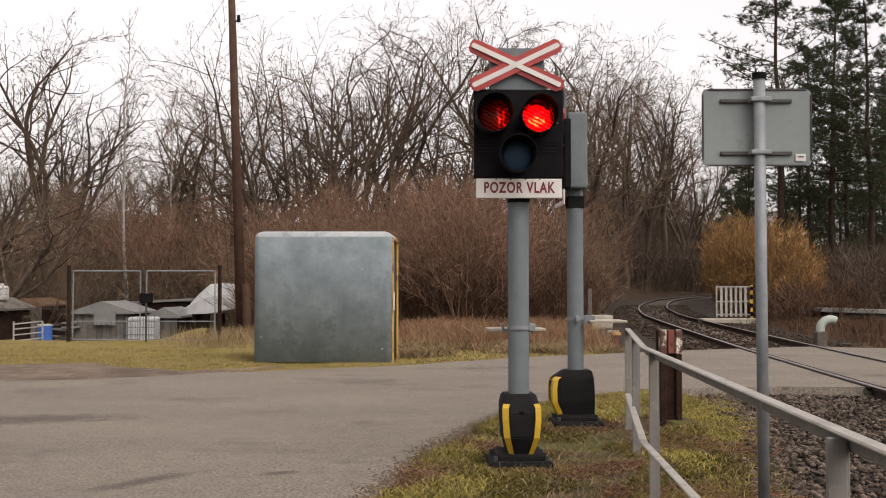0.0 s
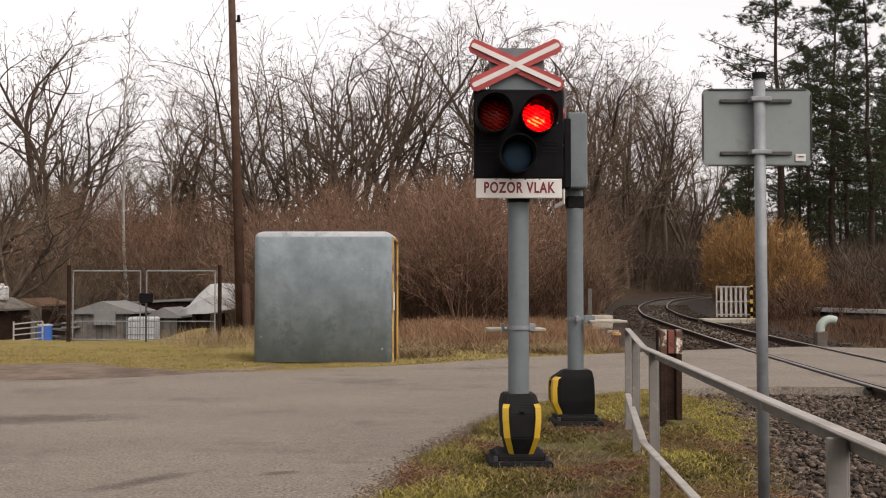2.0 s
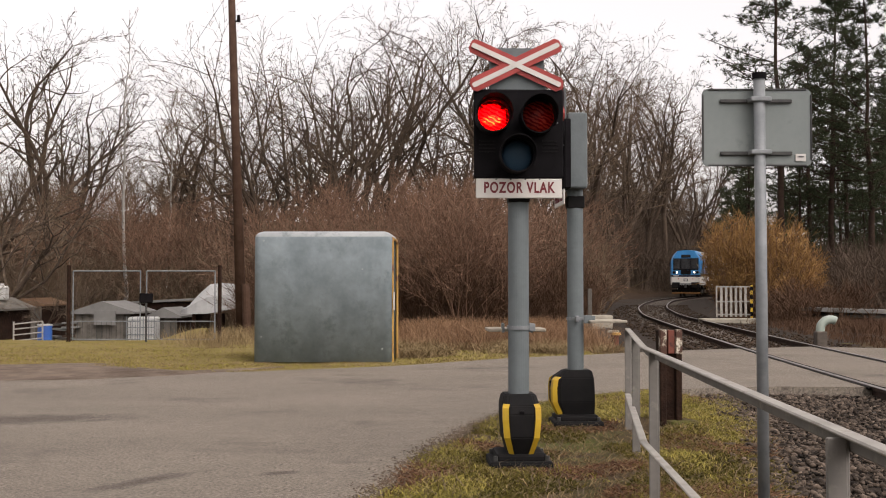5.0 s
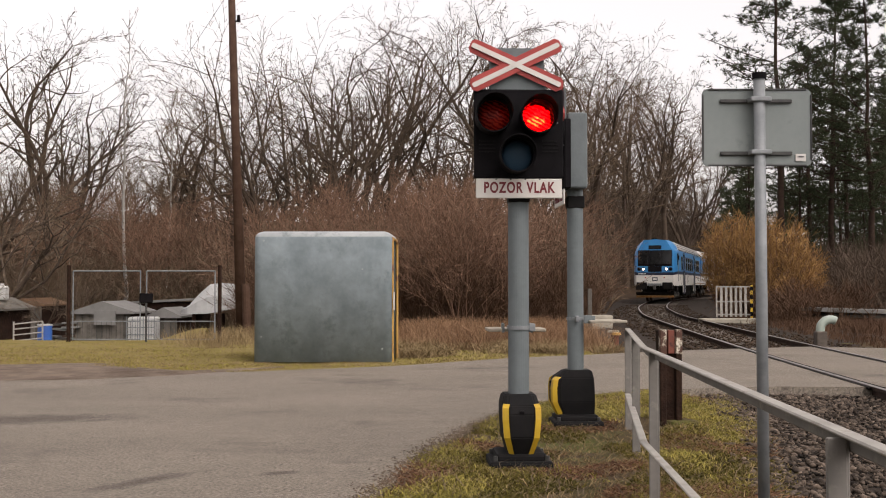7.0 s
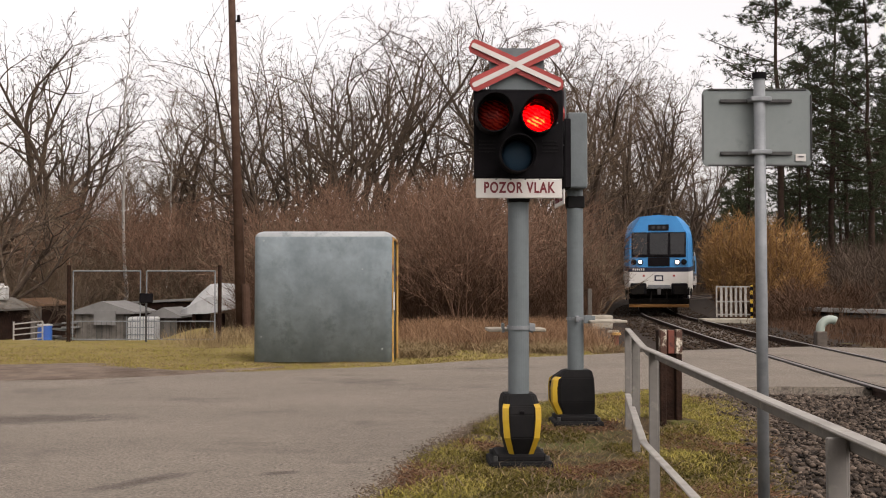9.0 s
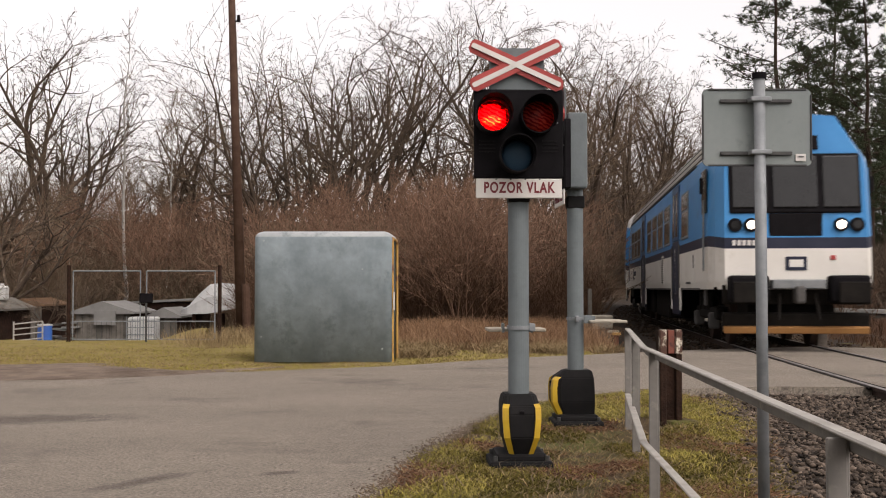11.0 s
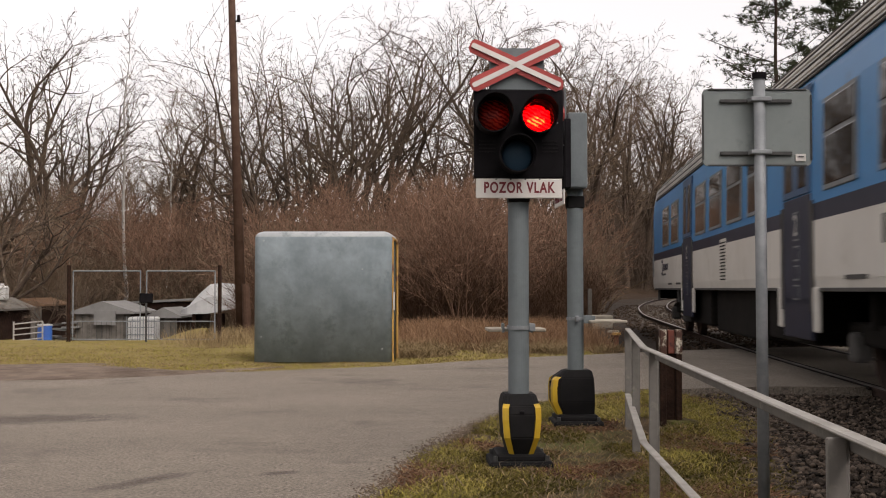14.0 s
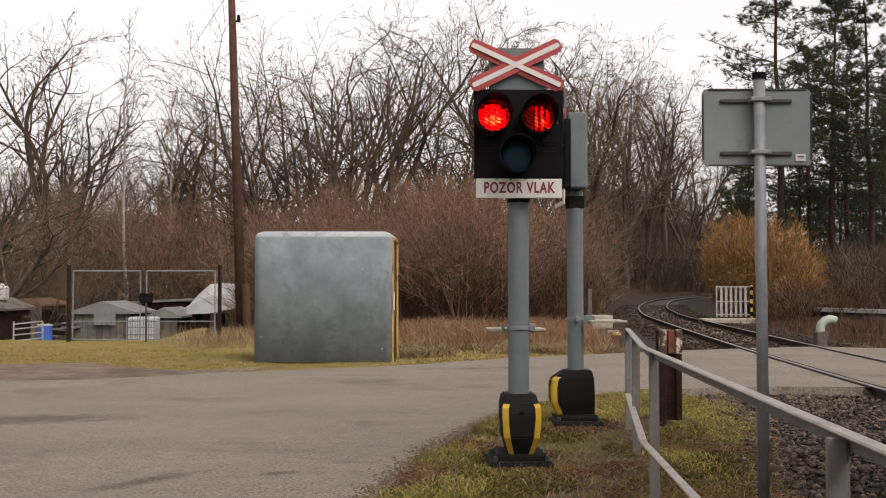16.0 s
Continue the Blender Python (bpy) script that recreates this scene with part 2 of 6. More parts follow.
M_TGREY = material("grey_skirt", (0.05, 0.048, 0.045), (0.085, 0.08, 0.075), 3, 0.8, spec=0.2)
M_TARP = material("white_tarpaulin", (0.2677, 0.2677, 0.2618), (0.3570, 0.3570, 0.3451), 2, 0.8, bump=0.4, bscale=5)
M_BLUEPLASTIC = material("blue_plastic", (0.02, 0.07, 0.25), (0.03, 0.10, 0.32), 3, 0.5)
M_WHITEPLASTIC = material("white_plastic", (0.350, 0.350, 0.329), (0.420, 0.420, 0.399), 3, 0.5)
M_OLDWOOD = material("grey_old_boards", (0.0595, 0.0536, 0.0442), (0.1071, 0.0952, 0.0808), 4, 0.9, bump=0.4, vary=0.3)
M_ROOFFELT = material("pale_roof_felt", (0.1201, 0.1170, 0.1092), (0.1747, 0.1693, 0.1583), 2, 0.9)
M_BROWNTARP = material("brown_sheet", (0.0960, 0.0480, 0.0210), (0.1320, 0.0720, 0.0360), 3, 0.8)
M_NEEDLE = material("pine_needles", (0.026, 0.034, 0.017), (0.058, 0.068, 0.036), 1.5, 0.9, vary=0.4, island=True, spec=0.1)
M_PINEBARK = material("pine_bark", (0.022, 0.015, 0.012), (0.050, 0.032, 0.023), 3, 1.0, spec=0.1)
M_BIRCH = material("pale_birch_bark", (0.224, 0.210, 0.189), (0.294, 0.280, 0.252), 4, 0.9, c3=(0.056, 0.049, 0.042), c3at=0.62, c3scale=6)
M_PALEPIPE = material("pale_green_pipe", (0.2100, 0.2520, 0.2160), (0.2880, 0.3240, 0.2820), 4, 0.6)
M_BLUELENS.node_tree.nodes["Principled BSDF"].inputs["IOR"].default_value = 1.2
M_TGLASS.node_tree.nodes["Principled BSDF"].inputs["IOR"].default_value = 1.5


# ---- mesh helpers ----
def thing(name, label, category, at=(0, 0, 0), rz=0.0, group="", kind=""):
    ob = new(name)
    ob.empty_display_size = 0.2
    ob.matrix_basis = pose(*at, 0, 0, rz)
    return tagged(ob, label, category, group, kind)


def part(name, bm, mat, parent=None, label="", smooth=False):
    me = bpy.data.meshes.new(name)
    bm.to_mesh(me)
    bm.free()
    if smooth:
        for p in me.polygons:
            p.use_smooth = True
    me.materials.append(mat)
    ob = new(name, me)
    if parent:
        ob.parent = parent
    return tagged(ob, label) if label else ob


def box(bm, c, s, rz=0.0, rx=0.0, ry=0.0, bevel=0.0, seg=2):
    m = pose(*c, rx, ry, rz) @ Matrix.Diagonal((*s, 1))
    r = bmesh.ops.create_cube(bm, size=1.0, matrix=m)
    if bevel > 0:
        es = list({e for v in r["verts"] for e in v.link_edges})
        bmesh.ops.bevel(bm, geom=es, offset=bevel, segments=seg, affect='EDGES', profile=0.5)
    return bm


def tube(bm, a, b, r0, r1=None, n=16):
    a, b = Vector(a), Vector(b)
    r1 = r0 if r1 is None else r1
    q = (b - a).to_track_quat('Z', 'Y').to_matrix().to_4x4()
    m = Matrix.Translation((a + b) / 2) @ q
    bmesh.ops.create_cone(bm, cap_ends=True, segments=n, radius1=r0, radius2=max(r1, 1e-4), depth=(b - a).length, matrix=m)
    return bm


def fresh():
    return bmesh.new()


def bx(c, s, **k):
    return box(fresh(), c, s, **k)


def tb(a, b, r0, r1=None, n=16):
    return tube(fresh(), a, b, r0, r1, n)


def sticks(segs, sides=3):
    """Arrays of vertices and faces for many thin tapered sticks (p0, p1, r0, r1)."""
    s = np.array([(*a, *b, r, q) for a, b, r, q in segs], dtype=float)
    p0, p1, r0, r1 = s[:, 0:3], s[:, 3:6], s[:, 6], s[:, 7]
    d = p1 - p0
    d /= np.linalg.norm(d, axis=1, keepdims=True) + 1e-9
    ref = np.where(np.abs(d[:, 2:3]) > 0.9, np.array([[1.0, 0, 0]]), np.array([[0, 0, 1.0]]))
    u = np.cross(d, ref)
    u /= np.linalg.norm(u, axis=1, keepdims=True) + 1e-9
    w = np.cross(d, u)
    n = len(s)
    vs = np.empty((n, 2 * sides, 3))
    for k in range(sides):
        a = 2 * math.pi * k / sides
        o = u * math.cos(a) + w * math.sin(a)
        vs[:, k] = p0 + o * r0[:, None]
        vs[:, sides + k] = p1 + o * r1[:, None]
    base = (np.arange(n) * 2 * sides)[:, None, None]
    f = np.array([[k, (k + 1) % sides, sides + (k + 1) % sides, sides + k] for k in range(sides)])[None]
    return vs.reshape(-1, 3), (base + f).reshape(-1, 4)


def ribbons(segs, seed=1):
    """One narrow tapered strip for each thin twig (p0, p1, r0, r1), turned at random."""
    s = np.array([(*a, *b, r, q) for a, b, r, q in segs], dtype=float)
    p0, p1 = s[:, 0:3], s[:, 3:6]
    rng = np.random.default_rng(seed)
    d = p1 - p0
    u = np.cross(d, rng.normal(0, 1, d.shape))
    u /= np.linalg.norm(u, axis=1, keepdims=True) + 1e-9
    vs = np.stack([p0 - u * s[:, 6:7], p0 + u * s[:, 6:7], p1 + u * s[:, 7:8], p1 - u * s[:, 7:8]], 1)
    return vs.reshape(-1, 3), (np.arange(len(s))[:, None] * 4 + np.array([[0, 1, 2, 3]]))


def raw_mesh(name, vs, fs, mat, parent=None, label="", smooth=False):
    me = bpy.data.meshes.new(name)
    fs = np.asarray(fs)
    k = fs.shape[1]
    me.vertices.add(len(vs))
    me.vertices.foreach_set("co", np.asarray(vs, dtype=np.float32).ravel())
    me.loops.add(fs.size)
    me.loops.foreach_set("vertex_index", fs.astype(np.int32).ravel())
    me.polygons.add(len(fs))
    me.polygons.foreach_set("loop_start", np.arange(0, fs.size, k, dtype=np.int32))
    me.update(calc_edges=True)
    if smooth:
        me.polygons.foreach_set("use_smooth", np.ones(len(fs), dtype=bool))
    me.materials.append(mat)
    ob = new(name, me)
    if parent:
        ob.parent = parent
    return tagged(ob, label) if label else ob


def step(a, b, v):
    t = min(1.0, max(0.0, (v - a) / (b - a)))
    return t * t * (3 - 2 * t)


# ---- the line of the track ----
TY = np.array([-80, -40, 0, 12.3, 19.3, 26.2, 33.3, 47, 61, 75, 85, 112, 121, 150, 200, 260.0])
TX = np.array([2.0, 3.2, 4.65, 5.5, 6.1, 6.8, 7.55, 9.05, 11.25, 14.2, 16.7, 25.4, 28.8, 41.0, 68.0, 105.0])
TZ = np.array([0, 0, 0, 0, 0, 0, 0, 0.0, 0.08, 0.18, 0.25, 0.38, 0.42, 0.5, 0.6, 0.7])


def smooth_line(y0, y1, n):
    """Evenly spaced points on the smoothed line: place, heading and length run."""
    ys = np.linspace(TY[0], TY[-1], 1400)
    xs, zs = np.interp(ys, TY, TX), np.interp(ys, TY, TZ)
    k = np.hanning(71)
    k /= k.sum()
    pad = lambda a: np.concatenate([2 * a[0] - a[35:0:-1], a, 2 * a[-1] - a[-2:-37:-1]])
    xs, zs = np.convolve(pad(xs), k, "valid"), np.convolve(pad(zs), k, "valid")
    return ys, xs, zs


LY, LX, LZ = smooth_line(0, 0, 0)
LS = np.concatenate([[0], np.cumsum(np.hypot(np.hypot(np.diff(LX), np.diff(LY)), np.diff(LZ)))])


def track_at(s):
    """Place and unit direction (away from the camera) at length s."""
    p = Vector((np.interp(s, LS, LX), np.interp(s, LS, LY), np.interp(s, LS, LZ)))
    q = Vector((np.interp(s + 0.3, LS, LX), np.interp(s + 0.3, LS, LY), np.interp(s + 0.3, LS, LZ)))
    return p, (q - p).normalized()


def track_x(y):
    return float(np.interp(y, LY, LX))


def track_s(y):
    return float(np.interp(y, LY, LS))


# ---- ground ----
# the road's near edge and far edge as (x, y) on the ground
ROAD_NEAR = [(-0.75, 0.0), (-0.62, 4.0), (-0.42, 5.9), (-0.26, 6.6), (-0.05, 7.9), (0.3, 9.2), (0.9, 10.9), (2.2, 12.3), (3.7, 12.75), (5.5, 12.6), (7.0, 12.2), (12.0, 11.0), (24.0, 8.0)]
ROAD_FAR = [(-30.0, 15.5), (-14.0, 15.2), (-6.0, 14.6), (-2.6, 15.0), (-0.7, 16.1), (1.1, 18.0), (3.2, 19.4), (5.0, 20.6), (7.0, 21.5), (9.0, 20.5), (12.0, 18.5), (24.0, 15.0)]


def road_side(pts, x):
    a = np.array(pts)
    return float(np.interp(x, a[:, 0], a[:, 1]))


def on_road(x, y):
    return y < road_side(ROAD_FAR, x) and (x < -0.75 or y > road_side(ROAD_NEAR, x))


def gz(x, y):
    d = track_x(y) - x
    z = 7.5 * step(48, 115, y) * step(7, 26, d) + 12.0 * step(52, 115, y) * step(9, 30, -d) + 5 * step(120, 200, y)
    z += float(np.interp(y, TY, TZ)) * (1 - step(8, 20, abs(d)))
    z -= 0.45 * step(24, 30, y) * step(7, 14, d) * (1 - step(46, 60, y))
    if abs(d) > 3 and not on_road(x, y):
        z += (0.05 if y > 14 else 0.02) * noise.noise((x * 0.8, y * 0.8, 0)) + 0.25 * step(25, 60, y) * noise.noise((x * 0.2, y * 0.2, 3))
    if abs(d) < 3.3 and y < 130:
        z -= 0.12
    if abs(d) > 3.3 and y < 28 and not on_road(x, y):
        return z - 0.012
    return z - 0.03


def build_ground():
    xs = sorted({*np.arange(-8, 8, 0.4).tolist(), *np.arange(-40, 60, 2.0).tolist(), *np.arange(-160, 200, 20.0).tolist(), -700.0, 900.0})
    ys = sorted({*np.arange(-4, 26, 0.4).tolist(), *np.arange(26, 140, 2.0).tolist(), *np.arange(-100, 0, 8.0).tolist(), *np.arange(140, 260, 20.0).tolist(), 400.0, 900.0, -400.0})
    vs = [(x, y, gz(x, y)) for y in ys for x in xs]
    w = len(xs)
    fs = [(j * w + i, j * w + i + 1, (j + 1) * w + i + 1, (j + 1) * w + i) for j in range(len(ys) - 1) for i in range(w - 1)]
    ob = raw_mesh("ground", vs, fs, M_GRASS_SOIL, smooth=True)
    ob.data.materials.append(M_HILL)
    ob.data.materials.append(M_LAWN)
    for p in ob.data.polygons:
        if p.center.y > 28 + 2 * noise.noise((p.center.x * 0.3, 0, 0)):
            p.material_index = 1
        elif p.center.y > 13.4 and p.center.x < 3.2 - 0.02 * p.center.y:
            p.material_index = 2
    tagged(bpy.data.objects["ground"], "brown winter soil with moss and dead grass", "ground", kind="structure")


def build_road():
    bm = fresh()
    xs = np.concatenate([np.arange(-30, -0.75, 0.5), np.arange(-0.75, 24.01, 0.25)])
    near = [(x, -60.0) if x < -0.75 else (x, road_side(ROAD_NEAR, x)) for x in xs]
    rows = []
    for (x, y0) in near:
        y1 = road_side(ROAD_FAR, x)
        wob = 0.06 * noise.noise((x * 2, 0, 0)) + 0.05 * noise.noise((x * 7, 4, 0))
        col = [bm.verts.new((x, y0 + wob, -0.25))]
        for k in range(9):
            y = y0 + (y1 - y0) * k / 8 + (wob if k in (0, 8) else 0)
            col.append(bm.verts.new((x, y, 0.0)))
        col.append(bm.verts.new((x, y1 + wob, -0.25)))
        rows.append(col)
    for a, b in zip(rows, rows[1:]):
        for k in range(10):
            bm.faces.new((a[k], b[k], b[k + 1], a[k + 1]))
    part("road", bm, M_ASPHALT)
    tagged(bpy.data.objects["road"], "worn grey asphalt road over the crossing", "road", kind="structure")


# ---- track ----
GAUGE = 1.5


def sweep(profile, off, s0, s1, ds, zadd=0.0):
    """A profile (across, up) carried along the track."""
    bm = fresh()
    prev = None
    for s in np.arange(s0, s1 + ds * 0.5, ds):
        p, d = track_at(s)
        rgt = Vector((d.y, -d.x, 0)).normalized()
        ring = [bm.verts.new(p + rgt * (off + a) + Vector((0, 0, h + zadd))) for a, h in profile]
        if prev:
            for k in range(len(ring)):
                k2 = (k + 1) % len(ring)
                bm.faces.new((prev[k], prev[k2], ring[k2], ring[k]))
        prev = ring
    bmesh.ops.recalc_face_normals(bm, faces=bm.faces[:])
    return bm


def build_track():
    s0, s1 = track_s(-60), track_s(230)
    track = thing("railway_track", "single curved railway track with rusty rails", "railway track", kind="structure")
    prof = [(-0.065, -0.15), (-0.065, -0.135), (-0.012, -0.12), (-0.012, -0.045), (-0.036, -0.035), (-0.036, -0.004), (0.036, -0.004), (0.036, -0.035), (0.012, -0.045), (0.012, -0.12), (0.065, -0.135), (0.065, -0.15)]
    for side in (-1, 1):
        r = part("rail", sweep(prof, side * GAUGE / 2, s0, s1, 1.0, 0.012), M_RAIL, track)
        part("rail_head", sweep([(-0.03, -0.004), (-0.03, 0.002), (0.03, 0.002), (0.03, -0.004)], side * GAUGE / 2, s0, s1, 1.0, 0.012), M_RAILTOP, r, "polished steel running surface")
    bed = part("ballast_bed", sweep([(-3.6, -0.5), (-3.55, -0.055), (-1.6, -0.12), (1.6, -0.12), (3.55, -0.055), (3.6, -0.5)], 0, s0, s1, 2.0), M_BALLAST_BED)
    tagged(bed, "dark crushed stone ballast under the track", "ballast", kind="structure")
    me = None
    for i, s in enumerate(np.arange(track_s(-10), track_s(150), 0.62)):
        p, d = track_at(s)
        if 12.7 < p.y < 21.2:
            continue
        if me is None:
            o = part("sleeper", bx((0, 0, 0), (2.5, 0.26, 0.16), bevel=0.02, seg=1), M_SLEEPER, track)
            me = o.data
        else:
            o = new("sleeper", me)
            o.parent = track
        o.matrix_basis = Matrix.Translation(p + Vector((0, 0, -0.195))) @ Matrix.Rotation(math.atan2(-d.x, d.y), 4, 'Z')
    # strip of asphalt between the rails, lower than the rail heads by the flangeways
    return track


# ---- trees ----
def grow(rng, p, d, length, r, level, out, up=0.15, wob=0.25, kids=(7, 6, 5, 4), minr=0.004):
    n = 5 if level == 0 else (4 if level == 1 else (3 if level == 2 else 2))
    pts = [Vector(p)]
    d = Vector(d).normalized()
    for i in range(n):
        d = (d + Vector((rng.gauss(0, wob), rng.gauss(0, wob), rng.gauss(0, wob) + up)) * 0.5).normalized()
        pts.append(pts[-1] + d * length / n)
    for i in range(n):
        ra, rb = r * (1 - 0.75 * i / n), r * (1 - 0.75 * (i + 1) / n)
        out[min(level, 3)].append((pts[i], pts[i + 1], max(ra, minr), max(rb, minr) if not (level == len(kids) and i == n - 1) else minr * 0.25))
    if level >= len(kids):
        return
    for k in range(kids[level]):
        f = (0.28 if level == 0 else 0.2) + (0.98 - (0.28 if level == 0 else 0.2)) * (k + rng.random()) / kids[level]
        i = min(n - 1, int(f * n))
        q = pts[i].lerp(pts[i + 1], f * n - i)
        ax = (pts[i + 1] - pts[i]).normalized()
        side = Vector((rng.gauss(0, 1), rng.gauss(0, 1), rng.gauss(0, 0.6)))
        side = (side - ax * side.dot(ax)).normalized()
        ang = rng.uniform(0.40, 0.80) if level < 2 else rng.uniform(0.45, 1.0)
        nd = (ax * math.cos(ang) + side * math.sin(ang)).normalized()
        grow(rng, q, nd, length * (rng.uniform(0.55, 0.78) * (1.1 - 0.65 * f) if level == 0 else rng.uniform(0.36, 0.6) * (1.15 - 0.5 * f)), r * (1 - 0.75 * f) * 0.68, level + 1, out, up, wob, kids, minr)


def spreading_tree(seed, height, label, limbs=5, trunk=0.26, open_angle=0.6, wob=0.25, kids=(9, 8, 5), up=0.08, droop=0.0, twig=None, bark=None, minr=0.0058, rad=None):
    """A short trunk that forks into crooked limbs, with side branches, twigs and fine twigs in a rounded crown."""
    rng = random.Random(seed)
    t = thing("bare_tree", label, "tree", group="bare trees at the wood's edge")
    out = [[], [], [], [], []]
    segs_of = (4, 7, 5, 4, 3)
    rad = rad or height * 0.0155

    def branch(p, d, length, r, level):
        n = segs_of[level]
        pts = [Vector(p)]
        d = Vector(d).normalized()
        lift = (0.0, up, up * 0.6, -droop, -droop)[level]
        for i in range(n):
            w = wob * (0.35 if level == 0 else 1.0)
            d = (d + Vector((rng.gauss(0, w), rng.gauss(0, w), rng.gauss(0, w) + lift)) * 0.55).normalized()
            pts.append(pts[-1] + d * length / n)
        end = 0.30 if level == 0 else 0.85
        for i in range(n):
            out[level].append((pts[i], pts[i + 1], max(r * (1 - end * i / n), minr), max(r * (1 - end * (i + 1) / n), minr * (0.5 if level == 4 and i == n - 1 else 1))))
        if level == 0:
            for k in range(limbs):
                a = 2 * math.pi * (k + rng.uniform(-0.3, 0.3)) / limbs
                tilt = rng.uniform(0.45, 1.1) * open_angle if k else 0.12
                f = rng.uniform(0.72, 1.0)
                q = pts[-2].lerp(pts[-1], f)
                branch(q, (math.cos(a) * math.sin(tilt), math.sin(a) * math.sin(tilt), math.cos(tilt)), height * (1 - trunk) * rng.uniform(0.78, 1.0) * (1 - 0.14 * tilt), r * 0.68, 1)
            return
        if level == 4:
            return
        m = kids[level - 1]
        for k in range(m):
            f = 0.22 + 0.78 * (k + rng.random()) / m
            i = min(n - 1, int(f * n))
            q = pts[i].lerp(pts[i + 1], f * n - i)
            ax = (pts[i + 1] - pts[i]).normalized()
            side = Vector((rng.gauss(0, 1), rng.gauss(0, 1), rng.gauss(0, 0.7)))
            side = (side - ax * side.dot(ax)).normalized()
            ang = rng.uniform(0.5, 1.0)
            branch(q, ax * math.cos(ang) + side * math.sin(ang), length * rng.uniform(0.32, 0.52) * (1.15 - 0.45 * f), r * (1 - 0.8 * f) * 0.6, level + 1)

    branch((0, 0, -0.3), (rng.gauss(0, 0.05), rng.gauss(0, 0.05), 1), height * trunk, rad, 0)
    top = float(np.percentile([b.z for lv in out for a, b, r, q in lv], 99.7))
    k = height / top
    out = [[(a * k, b * k, r, q) for a, b, r, q in lv] for lv in out]
    v, f = sticks(out[0] + out[1] + out[2], 5)
    raw_mesh("trunk", v, f, bark or M_BARK, t, smooth=True)
    v, f = ribbons([(a, b, r * 1.25, q * 1.25) for a, b, r, q in out[3] + out[4]], seed)
    raw_mesh("crown", v, f, twig or M_TWIG, t)
    return t


def at_column(px, y, scale=1.0, rz=0.0, sz=None):
    x = (px - 784) / 2000 * abs(y)
    return Matrix.Translation((x, y, gz(x, y))) @ Matrix.Rotation(radians(rz), 4, 'Z') @ Matrix.Diagonal((scale, scale, sz or scale, 1))


def brush_field(name, label, seed, count, region, hmin, hmax, mat, lean=0.25, r=0.006, forks=3):
    """One mass of many thin stems; region gives (x, y)."""
    rng = random.Random(seed)
    segs = []
    for i in range(count):
        x, y = region(rng)
        z = gz(x, y)
        h = rng.uniform(hmin, hmax)
        p = Vector((x, y, z - 0.05))
        d = Vector((rng.gauss(0, lean), rng.gauss(0, lean), 1)).normalized()
        m0 = p + d * h * 0.28
        d = (d + Vector((rng.gauss(0, 0.2), rng.gauss(0, 0.2), 0))).normalized()
        q = m0 + d * h * 0.24
        segs.append((p, m0, r * 1.6, r * 1.3))
        segs.append((m0, q, r * 1.3, r))
        for k in range(forks):
            e = (d + Vector((rng.gauss(0, 0.45), rng.gauss(0, 0.45), 0.05))).normalized()
            m = m0.lerp(q, rng.random()) + e * h * rng.uniform(0.15, 0.42)
            segs.append((q, m, r * 0.9, r * 0.6))
            for j in range(3):
                e2 = (e + Vector((rng.gauss(0, 0.75), rng.gauss(0, 0.75), rng.gauss(0, 0.4)))).normalized()
                segs.append((q.lerp(m, rng.uniform(0.4, 1)), m + e2 * h * rng.uniform(0.08, 0.2), r * 0.6, r * 0.35))
    v, f = ribbons([(a, b, p * 1.2, q * 1.2) for a, b, p, q in segs], seed)
    ob = raw_mesh(name, v, f, mat)
    return tagged(ob, label, "brush", kind="stuff")


# height of the wood's edge as (column, row) seen from the road
SKYLINE = ([-100, 60, 130, 220, 310, 370, 450, 590, 700, 800, 930, 1050, 1140, 1200, 1245, 1300, 1340], [85, 95, 110, 200, 190, 95, 55, 15, 62, 95, 70, 95, 115, 155, 230, 330, 340])


def tree_to(px, y, top, height, rz):
    """Stands a tree of that height in a column, scaled so that it reaches the row top."""
    x = (px - 784) / 2000 * y
    k = max(0.25, (1.1 + (511 - top) * y / 2000 - gz(x, y)) / height)
    return Matrix.Translation((x, y, gz(x, y) - 0.1)) @ Matrix.Rotation(radians(rz), 4, 'Z') @ Matrix.Diagonal((k, k, k, 1))


